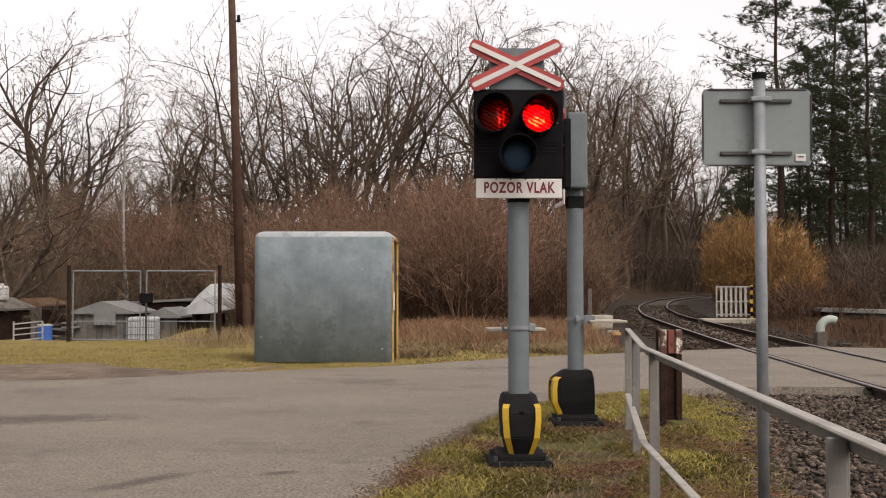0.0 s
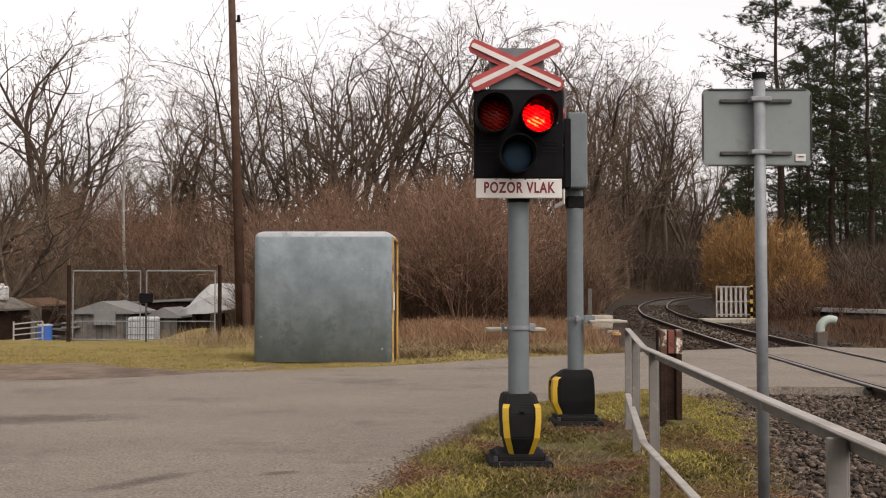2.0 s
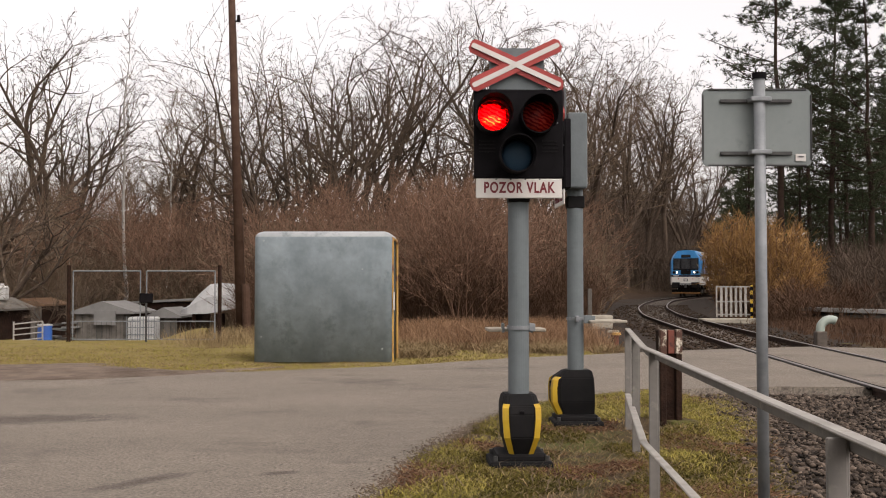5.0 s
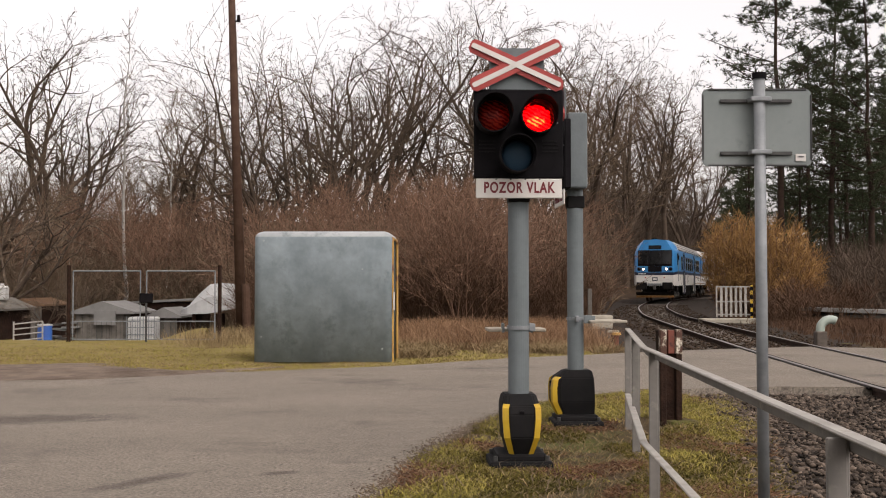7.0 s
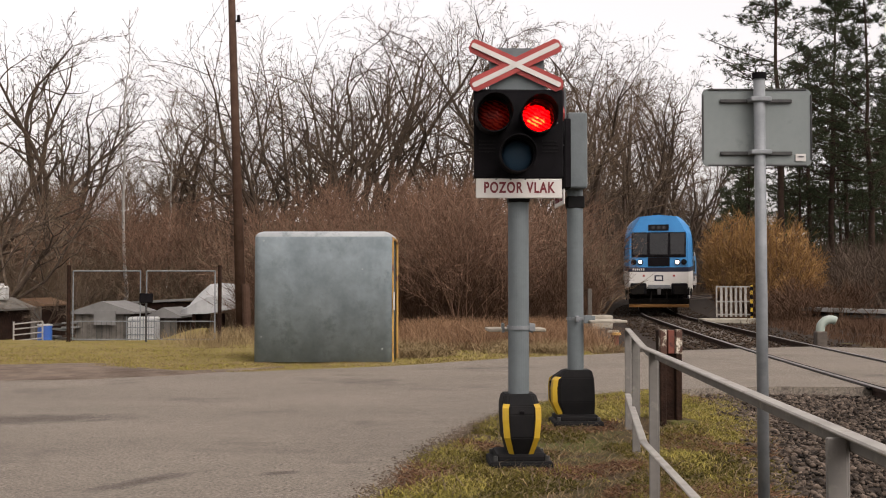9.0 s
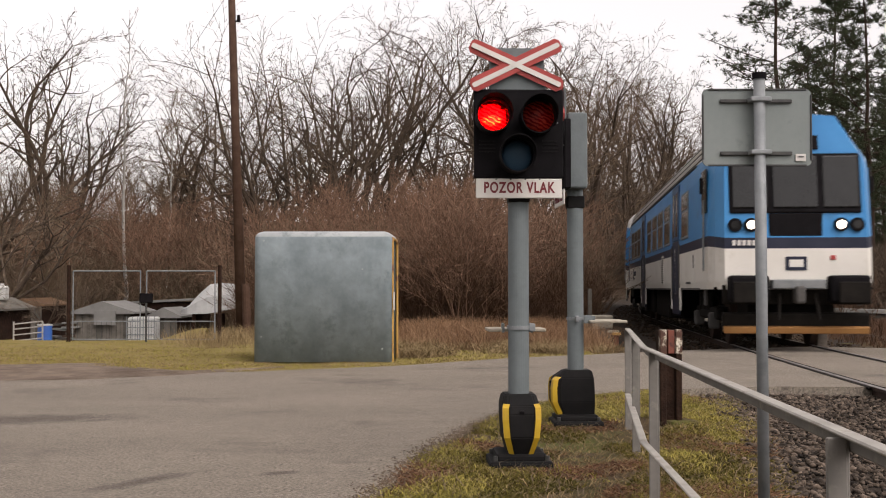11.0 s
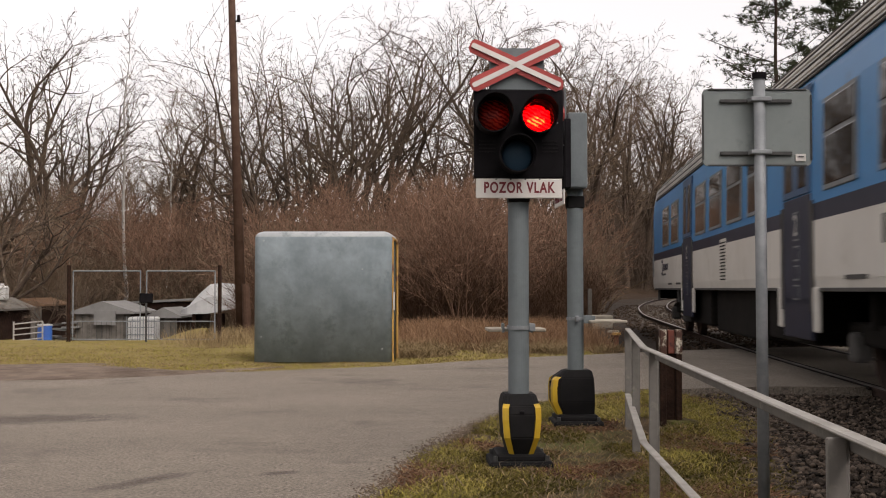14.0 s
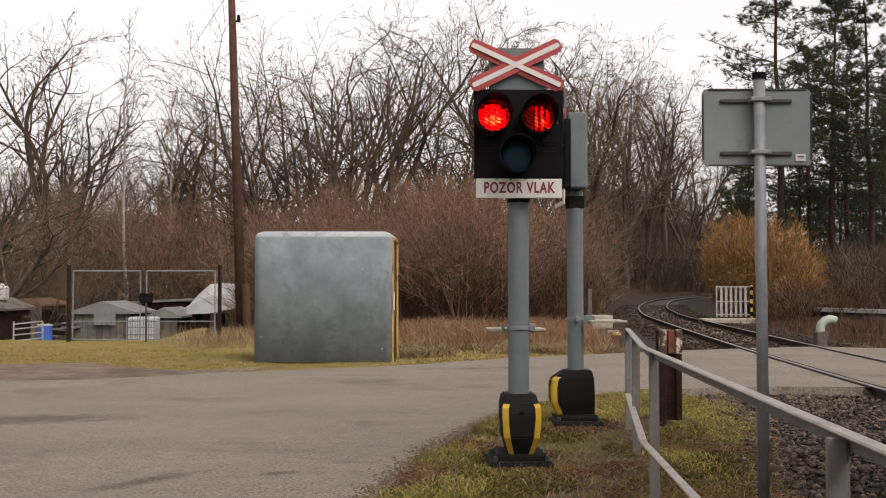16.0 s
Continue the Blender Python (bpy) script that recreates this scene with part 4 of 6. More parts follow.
def handrail():
    h = thing("guard_rail", "pale chipped steel angle guard rail beside the path", "railing")
    top = [(1.467, 9.0, 0.78), (1.088, 6.15, 0.78), (0.80, 0.9, 0.78)]
    low = [(1.40, 8.6, 0.30), (1.045, 5.92, 0.30), (0.79, 0.9, 0.30)]
    for path, nm in ((top, "top_bar"), (low, "lower_bar")):
        for a, b in zip(path, path[1:]):
            tp = part(nm, bar_between(a, b, 0.042, 0.010), M_RAILPAINT, h)
            a2, b2 = Vector(a) + Vector((0.018, 0, -0.022)), Vector(b) + Vector((0.018, 0, -0.022))
            part(nm, bar_between(a2, b2, 0.008, 0.042), M_POSTPAINT, h)
    for x, y in ((1.455, 8.93), (1.30, 7.66), (1.075, 5.80), (0.872, 2.52), (0.80, 1.0)):
        bm = bx((x, y, 0.36), (0.046, 0.012, 0.82), bevel=0.003, seg=1)
        box(bm, (x + 0.027, y + 0.028, 0.36), (0.010, 0.050, 0.82), bevel=0.003, seg=1)
        part("post", bm, M_POSTPAINT, h, "grey angle-iron post")
    return h


def rounded_plate(w, hh, th, r, seg=6):
    bm = fresh()
    pts = []
    for cx, cz, a0 in ((w / 2 - r, hh / 2 - r, 0), (-w / 2 + r, hh / 2 - r, 90), (-w / 2 + r, -hh / 2 + r, 180), (w / 2 - r, -hh / 2 + r, 270)):
        for k in range(seg + 1):
            a = radians(a0 + 90 * k / seg)
            pts.append((cx + r * math.cos(a), cz + r * math.sin(a)))
    a = [bm.verts.new((x, -th / 2, z)) for x, z in pts]
    b = [bm.verts.new((x, th / 2, z)) for x, z in pts]
    bm.faces.new(a), bm.faces.new(b[::-1])
    for j in range(len(pts)):
        k = (j + 1) % len(pts)
        bm.faces.new((a[j], b[j], b[k], a[k]))
    bmesh.ops.recalc_face_normals(bm, faces=bm.faces[:])
    return bm


def road_sign():
    s = thing("road_sign", "back of a rectangular metal sign on a galvanised pole", "road sign", (1.537, 5.45, 0.0))
    part("pole", tb((0, 0, -0.02), (-0.004, 0, 2.12), 0.0275, n=20), M_GALV, s, smooth=True)
    part("pole_cap", tb((-0.004, 0, 2.115), (-0.004, 0, 2.145), 0.033, n=20), M_BLACK, s)
    b = part("sign_board", rounded_plate(0.534, 0.378, 0.012, 0.03), M_SIGNBACK, s, "plain grey back of the sign")
    b.matrix_basis = pose(-0.003, 0.055, 1.886)
    rim = fresh()
    for x0, z0, x1, z1 in ((-0.24, 0.186, 0.24, 0.186), (-0.24, -0.186, 0.24, -0.186), (-0.264, -0.16, -0.264, 0.16), (0.264, -0.16, 0.264, 0.16)):
        tube(rim, (x0, -0.008, z0), (x1, -0.008, z1), 0.005, n=6)
    part("folded_edge", rim, M_DARKSTEEL, b)
    for z in (2.014, 1.758):
        c = part("clamp", bx((-0.003, 0.002, z), (0.10, 0.075, 0.022), bevel=0.005), M_GALV, s)
        part("slotted_rail", bx((-0.01, 0.045, z), (0.35, 0.022, 0.018), bevel=0.002, seg=1), M_DARKSTEEL, c)
    st = part("sticker", bx((0.207, 0.044, 1.738), (0.05, 0.006, 0.035)), M_WHITE, s, "small white sticker")
    part("print_bar", bx((0.207, 0.0395, 1.742), (0.03, 0.004, 0.006)), M_DARKSTEEL, st)
    return s


def sleeper_post():
    s = thing("marker_post", "short tarred post with flaking white and red top", "post", (1.85, 9.28, 0.0), 4)
    part("core", bx((0, 0.02, 0.37), (0.186, 0.10, 0.78), bevel=0.01), M_DARKWOOD, s)
    for x in (-0.065, 0.065):
        part("flange", bx((x, -0.045, 0.37), (0.05, 0.05, 0.77), bevel=0.008), M_DARKWOOD, s)
    for x, m in ((-0.065, M_FLAKED), (0.0, M_RUSTRED), (0.065, M_FLAKED)):
        part("painted_top", bx((x, -0.047, 0.665), (0.054, 0.056, 0.20 if x else 0.19), bevel=0.006), m, s, "flaking paint")
    part("rubble", bx((0.08, -0.02, 0.0), (0.26, 0.18, 0.06), rz=20, bevel=0.02), M_GRASS_SOIL, s)
    return s


def wooden_pole():
    s = thing("utility_pole", "tall brown weathered wooden utility pole", "utility pole", (-4.62, 26.0, -0.05))
    part("shaft", tb((0, 0, 0), (-0.33, 0, 9.2), 0.125, 0.075, n=16), M_POLE, s, smooth=True)
    part("stub", tb((0.16, -0.16, 0), (0.10, -0.14, 1.25), 0.10, 0.09, n=12), M_POLE, s, "short supporting stub")
    part("insulator", tb((-0.1, -0.1, 7.30), (-0.1, -0.1, 7.46), 0.05, 0.035, n=12), M_BLACK, s)
    part("insulator_arm", tb((-0.27, 0, 7.34), (-0.1, -0.1, 7.32), 0.02, n=8), M_DARKSTEEL, s)
    c = thing("overhead_cable", "thin dark overhead cable from the pole", "cable")
    bm = fresh()
    a, b = Vector((-4.95, 26.0, 8.0)), Vector((-14.5, 45.0, 5.2))
    prev = a
    for k in range(1, 17):
        f = k / 16
        p = a.lerp(b, f) + Vector((0, 0, -1.6 * f * (1 - f)))
        tube(bm, prev, p, 0.006, n=5)
        prev = p
    part("wire", bm, M_DARKSTEEL, c)
    return s


# ---- the train ----
CAR = 24.6
SECTION = [(1.42, 1.07), (1.44, 1.22), (1.44, 1.84), (1.44, 2.03), (1.42, 3.14), (1.40, 3.38), (1.38, 3.50), (1.32, 3.78), (1.12, 4.02), (0.55, 4.17), (0.0, 4.21)]
# the driver's end: slanting roof corners and a flat top
CAB_TOP = {5: (1.40, 3.30), 6: (1.37, 3.40), 7: (1.21, 3.62), 8: (1.05, 3.86), 9: (0.89, 4.11), 10: (0.0, 4.18)}


def ring_at(y, wide, front, end):
    pts = []
    for k, (w, z) in enumerate(SECTION):
        if end > 0 and k in CAB_TOP:
            w, z = w + (CAB_TOP[k][0] - w) * min(1, front * 1.4), z + (CAB_TOP[k][1] - z) * min(1, front * 1.4)
        back = front * max(0.0, z - 2.1) * 0.13
        dip = 0.0
        if wide < 0.98 and 1.8 < z < 2.1:
            dip = -0.06 * (1 - wide) / 0.16
        pts.append((w * (wide if z < 3.9 else wide - 0.02), y - end * back, z + dip))
    return pts


def car_body(car, cab):
    """Bands of the body swept along the car; cab: True when the +y end is a rounded driver's end."""
    h = CAR / 2
    rings = []
    ends = [(-h, 0.93, 0.0, -1), (-h + 0.12, 1.0, 0.0, -1)]
    ends += [(y, 1.0, 0.0, 1) for y in np.linspace(-h + 0.6, h - 2.2, 9)]
    if cab:
        ends += [(h - 1.3, 1.0, 0.2, 1), (h - 0.62, 0.985, 0.7, 1), (h - 0.28, 0.93, 1.0, 1), (h, 0.84, 1.0, 1)]
    else:
        ends += [(h - 0.12, 1.0, 0.0, 1), (h, 0.93, 0.0, 1)]
    rings = [ring_at(*e) for e in ends]
    bands = [("lower_panel", 0, 2, M_TWHITE, "off-white lower body panel"), ("waist_stripe", 2, 3, M_TSTRIPE, "dark navy waist stripe"), ("upper_panel", 3, 6, M_TBLUE, "bright blue upper body panel"), ("roof", 6, 10, M_TROOF, "grey ribbed metal roof")]
    for name, a, b, mat, lab in bands:
        bm = fresh()
        grid = {}
        for i, r in enumerate(rings):
            for k in range(a, b + 1):
                w, y, z = r[k]
                for sgn in (-1, 1):
                    grid[i, k, sgn] = bm.verts.new((sgn * w, y, z))
        last = len(rings) - 1
        if name == "roof" and cab:
            last -= 3
        for i in range(last):
            for k in range(a, b):
                for sgn in (-1, 1):
                    bm.faces.new((grid[i, k, sgn], grid[i + 1, k, sgn], grid[i + 1, k + 1, sgn], grid[i, k + 1, sgn]))
        for i in ((0,) if last < len(rings) - 1 else (0, last)):
            for k in range(a, b):
                if rings[i][k + 1][0] > 0.001:
                    bm.faces.new((grid[i, k, -1], grid[i, k, 1], grid[i, k + 1, 1], grid[i, k + 1, -1]))
                else:
                    bm.faces.new((grid[i, k, -1], grid[i, k, 1], grid[i, k + 1, 1]))
        bmesh.ops.remove_doubles(bm, verts=bm.verts[:], dist=0.0005)
        bmesh.ops.recalc_face_normals(bm, faces=bm.faces[:])
        part(name, bm, mat, car, lab)
    if cab:
        bm = fresh()
        n = len(rings)
        g = {(i, k, q): bm.verts.new((q * rings[i][k][0], rings[i][k][1], rings[i][k][2])) for i in range(n - 4, n) for k in range(6, 11) for q in (-1, 1)}
        for i in range(n - 4, n - 1):
            for k in range(6, 10):
                for q in (-1, 1):
                    bm.faces.new((g[i, k, q], g[i + 1, k, q], g[i + 1, k + 1, q], g[i, k + 1, q]))
        for k in range(6, 10):
            bm.faces.new((g[n - 1, k, -1], g[n - 1, k, 1], g[n - 1, k + 1, 1], g[n - 1, k + 1, -1]))
        bmesh.ops.remove_doubles(bm, verts=bm.verts[:], dist=0.0005)
        bmesh.ops.recalc_face_normals(bm, faces=bm.faces[:])
        part("front_cap", bm, M_TBLUE, car, "blue cap over the cab")
    part("floor_pan", bx((0, 0, 1.09), (2.7, CAR - 0.5, 0.04)), M_TDARK, car)
    ribs = [(1.372, 3.545), (1.358, 3.61), (1.344, 3.675), (1.330, 3.74), (1.285, 3.825), (1.225, 3.897), (1.16, 3.975)]
    for k, (x, z) in enumerate(ribs):
        for sgn in (-1, 1):
            part("roof_rib", bx((sgn * x, -0.6, z), (0.03, CAR - 2.4, 0.022), bevel=0.005, seg=1), M_TGREY if k % 2 == 0 else M_TROOF, car)


def side_window(car, y, w, z0=2.13, z1=3.12, split=True):
    for sgn in (-1, 1):
        x = sgn * 1.437
        zc, hh = (z0 + z1) / 2, z1 - z0
        tilt = -sgn * 1.0
        win = part("window", box(fresh(), (x, y, zc), (0.03, w, hh), ry=tilt, bevel=0.012), M_TFRAME, car, "alloy window frame with rounded corners")
        zs = z0 + hh * 0.60
        cuts = [(z0 + 0.05, zs - 0.02), (zs + 0.02, z1 - 0.05)] if split else [(z0 + 0.05, z1 - 0.05)]
        for a, b in cuts:
            part("pane", box(fresh(), (x + sgn * 0.006, y, (a + b) / 2), (0.03, w - 0.1, b - a), ry=tilt, bevel=0.012), M_TGLASS, win, "dark tinted glass pane")


def side_door(car, y, marks=True):
    for sgn in (-1, 1):
        x = sgn * 1.445
        d = part("door", box(fresh(), (x - sgn * 0.01, y, 1.53), (0.03, 1.45, 1.26), bevel=0.01), M_TDOOR, car, "navy folding passenger door with blue top")
        part("door_top", box(fresh(), (x - sgn * 0.012, y, 2.79), (0.03, 1.45, 1.24), ry=-sgn, bevel=0.01), M_TDOORUP, d, "blue upper half of the door")
        for k in (-1, 1):
            part("door_glass", box(fresh(), (x - sgn * 0.004, y + k * 0.36, 2.75), (0.03, 0.4, 1.0), ry=-sgn, bevel=0.012), M_TGLASS, d)
            part("side_post", box(fresh(), (x + sgn * 0.003, y + k * 0.78, 1.45), (0.03, 0.12, 1.25), bevel=0.008), M_TGREY, d)
        part("step_panel", bx((x - sgn * 0.02, y, 0.75), (0.05, 1.5, 0.5), bevel=0.02), M_TSTRIPE, d, "dark step skirt")
        for k in (-1, 1):
            part("step_bracket", bx((x - sgn * 0.01, y + k * 0.95, 0.85), (0.05, 0.22, 0.5), bevel=0.02), M_TWHITE, d)
        if marks:
            for j, (hh, z) in enumerate(((0.34, 1.82), (0.18, 1.5), (0.18, 1.27), (0.18, 1.04))):
                part("door_sign", bx((x + sgn * 0.009, y, z), (0.006, 0.30, hh)), M_TFRAME, d, "pale pictogram on the door")
                part("door_sign_field", bx((x + sgn * 0.012, y, z), (0.006, 0.26, hh - 0.04)), M_TDOOR, d)
            cu = bpy.data.curves.new("class_digit", 'FONT')
            cu.body, cu.size, cu.extrude, cu.align_x, cu.align_y = "2", 0.36, 0.002, 'CENTER', 'CENTER'
            tmp = bpy.data.objects.new("class_digit", cu)
            me = bpy.data.meshes.new_from_object(tmp)
            me.materials.append(M_WHITE)
            o = new("class_digit", me)
            o.parent = d
            o.matrix_basis = pose(x + sgn * 0.017, y, 1.82, 90, 0, 90 * sgn)


WHEELSETS = []


def bogie(car, y):
    b = part("bogie", bx((0, y, 0.62), (2.1, 2.6, 0.22), bevel=0.04), M_TDARK, car, "dark grimy two-axle bogie")
    for k in (-1, 1):
        bm = tb((-0.72, 0, 0), (0.72, 0, 0), 0.08, n=12)
        for sgn in (-1, 1):
            tube(bm, (sgn * 0.70, 0, 0), (sgn * 0.82, 0, 0), 0.455, n=32)
            tube(bm, (sgn * 0.68, 0, 0), (sgn * 0.70, 0, 0), 0.48, n=32)
            tube(bm, (sgn * 0.82, 0, 0), (sgn * 0.86, 0, 0), 0.14, n=16)
            box(bm, (sgn * 0.825, 0, 0.28), (0.012, 0.10, 0.16))
            box(bm, (sgn * 0.825, 0, -0.28), (0.012, 0.10, 0.16))
        ws = part("wheelset", bm, M_RAIL, b, "rusty steel wheels on one axle")
        ws.matrix_basis = pose(0, y + k * 1.2, 0.455)
        WHEELSETS.append((ws, y + k * 1.2))
    for sgn in (-1, 1):
        box_bm = bx((sgn * 1.02, y, 0.60), (0.14, 3.3, 0.24), bevel=0.04)
        part("side_frame", box_bm, M_TDARK, b)
        for k in (-1, 1):
            part("axle_box", bx((sgn * 1.08, y + k * 1.2, 0.46), (0.2, 0.34, 0.32), bevel=0.05), M_TGREY, b)
        for k in (-1, 0, 1):
            part("spring", tb((sgn * 1.04, y + k * 0.55, 0.66), (sgn * 1.04, y + k * 0.55, 1.02), 0.11, n=10), M_TDARK, b)


def buffers_and_coupler(car, end):
    y = end * CAR / 2
    for sgn in (-1, 1):
        bf = part("buffer", tb((sgn * 0.875, y, 1.02), (sgn * 0.875, y + end * 0.42, 1.02), 0.09, n=14), M_TDARK, car)
        part("buffer_head", bx((sgn * 0.875, y + end * 0.45, 1.02), (0.52, 0.05, 0.36), bevel=0.02), M_TDARK, bf, "broad black buffer head")
    part("coupler", bx((0, y + end * 0.2, 0.98), (0.16, 0.4, 0.3), bevel=0.04), M_TGREY, car)
    part("buffer_beam", bx((0, y - end * 0.06, 0.98), (2.5, 0.12, 0.34), bevel=0.02), M_TDARK, car)
    for sgn in (-1, 1):
        part("hose", tb((sgn * 0.3, y + end * 0.1, 1.0), (sgn * 0.34, y + end * 0.22, 0.55), 0.03, n=8), M_TDARK, car)


def underframe(car):
    for k, (y, l, z, hh) in enumerate(((0.3, 4.0, 0.70, 0.76), (-4.0, 3.0, 0.72, 0.70), (4.5, 2.7, 0.74, 0.66))):
        for sgn in (-1, 1):
            part("equipment_box", bx((sgn * 1.0, y + 0.3 * sgn, z), (0.55, l, hh), bevel=0.04), M_TDARK, car)
    # centre box added to block light passing under the car
    part("centre_light_block", bx((0, 0, 0.78), (1.1, 13.2, 0.56), bevel=0.04), M_TDARK, car)
    for y in (-11.2, 11.2):
        part("brake_gear", bx((0, y, 0.72), (1.5, 1.3, 0.55), bevel=0.05), M_TDARK, car)
    for y in (-11.2, -6.6, 6.6, 11.0):
        for sgn in (-1, 1):
            part("foot_step", bx((sgn * 1.38, y, 0.94), (0.06, 0.10, 0.34), bevel=0.02), M_TGREY, car)


def vents(car, y):
    for sgn in (-1, 1):
        v = part("vent_grille", bx((sgn * 1.443, y, 1.55), (0.012, 0.62, 0.74), bevel=0.004, seg=1), M_TWHITE, car, "louvred ventilation grille")
        for k in range(12):
            part("louvre", bx((sgn * 1.45, y, 1.24 + 0.056 * k), (0.012, 0.54, 0.022)), M_TDARK, v)


def emblem(car, y):
    for sgn in (-1, 1):
        e = part("emblem", bx((sgn * 1.442, y, 1.62), (0.008, 0.36, 0.38), bevel=0.003, seg=1), M_TSTRIPE, car, "dark operator emblem as plain bars")
        part("emblem_field", bx((sgn * 1.446, y, 1.62), (0.008, 0.24, 0.25)), M_TWHITE, e)
        for k in range(7):
            part("lettering_bar", bx((sgn * 1.442, y - sgn * 0.0 + (0.34 + 0.17 * k), 1.62), (0.006, 0.11, 0.16)), M_TSTRIPE, e)
        part("small_print_bar", bx((sgn * 1.442, y + 0.5, 1.44), (0.006, 0.9, 0.05)), M_TGREY, e)


def car_fittings(car, windows, vent):
    for y, w in windows:
        side_window(car, y, w)
    side_door(car, -4.45)
    side_door(car, 6.05)
    vents(car, vent)
    emblem(car, -9.75)
    for sgn in (-1, 1):
        p = part("maintenance_panel", bx((sgn * 1.442, 9.6, 1.50), (0.008, 0.55, 0.62), bevel=0.003, seg=1), M_TWHITE, car)
        part("panel_slot", bx((sgn * 1.447, 9.6, 1.62), (0.006, 0.16, 0.26)), M_TGREY, p)
        for y in (-7.9, -6.2, 8.6):
            part("stencil_bar", bx((sgn * 1.442, y, 1.20), (0.006, 0.8, 0.045)), M_TGREY, car, "small unreadable stencilled line")
        part("cantrail", bx((sgn * 1.40, -0.9, 3.485), (0.03, CAR - 3.2, 0.025), bevel=0.005, seg=1), M_TGREY, car)
        part("sole_bar", bx((sgn * 1.425, -0.6, 1.075), (0.03, CAR - 2.4, 0.04), bevel=0.005, seg=1), M_TGREY, car)
    underframe(car)
    bogie(car, 8.6)
    bogie(car, -8.6)
    buffers_and_coupler(car, 1)
    buffers_and_coupler(car, -1)
    for sgn in (-1, 1):
        for y in (-11.85, 11.4):
            part("grab_rail", tb((sgn * 1.47, y, 1.4), (sgn * 1.46, y, 2.7), 0.018, n=8), M_TFRAME, car)


def front_fittings(car):
    y = CAR / 2
    ws = part("windscreen", box(fresh(), (0, y - 0.104, 2.92), (2.24, 0.06, 1.06), rx=7.4, bevel=0.03), M_BLACK, car, "dark three-part windscreen")
    for x, w in ((-0.77, 0.60), (0.0, 0.76), (0.77, 0.60)):
        part("pane", box(fresh(), (x, y - 0.093 + (0.01 if x else 0.012), 2.94), (w, 0.06, 0.92), rx=7.4, bevel=0.02), M_TGLASS, ws)
    part("gangway_door", bx((0, y - 0.02, 2.19), (0.90, 0.05, 0.40), bevel=0.02), M_BLACK, car, "dark centre door in the cab front")
    for x in (-0.68, 0.68):
        part("wiper", tb((x, y - 0.03, 2.48), (x * 0.8, y - 0.08, 2.85), 0.012, n=6), M_BLACK, ws)
    for sgn in (-1, 1):
        for k, x in enumerate((0.76, 1.03)):
            lampb = part("headlight", tb((sgn * x, y - 0.1, 2.19), (sgn * x, y + 0.05, 2.19), 0.12, n=20), M_BLACK, car, "round headlight")
            part("lens", tb((sgn * x, y + 0.045, 2.19), (sgn * x, y + 0.06, 2.19), 0.075, n=20), M_HEAD if k == 0 else M_TGLASS, lampb)
        part("marker_light", bx((sgn * 0.62, y + 0.005, 1.62), (0.09, 0.03, 0.08), bevel=0.01), M_RED, car)
        part("buffer_fairing", bx((sgn * 0.84, y + 0.16, 1.08), (0.66, 0.40, 0.46), bevel=0.05), M_BLACK, car, "black buffer housing")
        part("mirror", bx((sgn * 1.5, y - 0.85, 2.95), (0.06, 0.12, 0.3), bevel=0.02), M_BLACK, car)
        part("cab_side_window", bx((sgn * 1.432, y - 1.0, 2.85), (0.03, 0.62, 0.8), bevel=0.014), M_TGLASS, car)
    em = part("emblem", bx((0, y + 0.01, 1.52), (0.36, 0.02, 0.24), bevel=0.008, seg=1), M_TSTRIPE, car, "dark oval operator emblem")
    part("emblem_field", bx((0, y + 0.016, 1.52), (0.24, 0.02, 0.13), bevel=0.006, seg=1), M_TWHITE, em)
    part("destination_box", bx((0, y - 0.19, 3.64), (0.85, 0.05, 0.26), rx=7.4, bevel=0.02), M_BLACK, car, "black destination display")
    for x in (-0.22, 0.0, 0.22):
        part("top_light", tb((x, y - 0.2, 3.63), (x, y - 0.15, 3.64), 0.08, n=14), M_TGLASS, car)
    part("roof_horn", bx((0.05, y - 0.6, 4.21), (0.34, 0.3, 0.12), bevel=0.03), M_TDARK, car)
    part("front_step", bx((0, y + 0.12, 1.16), (0.9, 0.3, 0.16), bevel=0.02), M_TFRAME, car)
    part("snow_plough", bx((0, y - 0.15, 0.50), (2.5, 0.12, 0.34), rx=-14, bevel=0.03), M_TDARK, car)
    part("plough_edge", bx((0, y - 0.09, 0.37), (2.46, 0.12, 0.12), rx=-14, bevel=0.02), M_TORANGE, car, "orange lower edge of the plough")
    for k in range(6):
        part("number_bar", bx((1.05 - 0.085 * k, y + 0.014, 1.88), (0.055, 0.02, 0.09)), M_WHITE, car)


def build_train():
    lead = thing("railcar", "blue and white diesel railcar with lit headlights", "train", group="coupled train")
    car_body(lead, True)
    car_fittings(lead, [(8.05, 1.25), (3.95, 1.4), (2.0, 1.4), (0.1, 1.4), (-1.9, 1.4), (-6.45, 1.3), (-8.1, 1.3), (-9.75, 1.3)], 2.6)
    front_fittings(lead)
    trail = thing("trailer_car", "blue and white passenger trailer car behind the railcar", "train", group="coupled train")
    car_body(trail, False)
    car_fittings(trail, [(10.1, 1.3), (8.05, 1.3), (3.5, 1.4), (1.55, 1.4), (-0.45, 1.4), (-2.4, 1.4), (-6.8, 1.4), (-8.8, 1.4)], 0.4)
    part("gangway", bx((0, CAR / 2 + 0.3, 2.2), (1.3, 0.62, 2.3), bevel=0.08), M_TDARK, trail, "black corridor bellows")
    part("tail_gangway", bx((0, -CAR / 2 - 0.1, 2.2), (1.3, 0.25, 2.3), bevel=0.05), M_TDARK, trail)
    return lead, trail


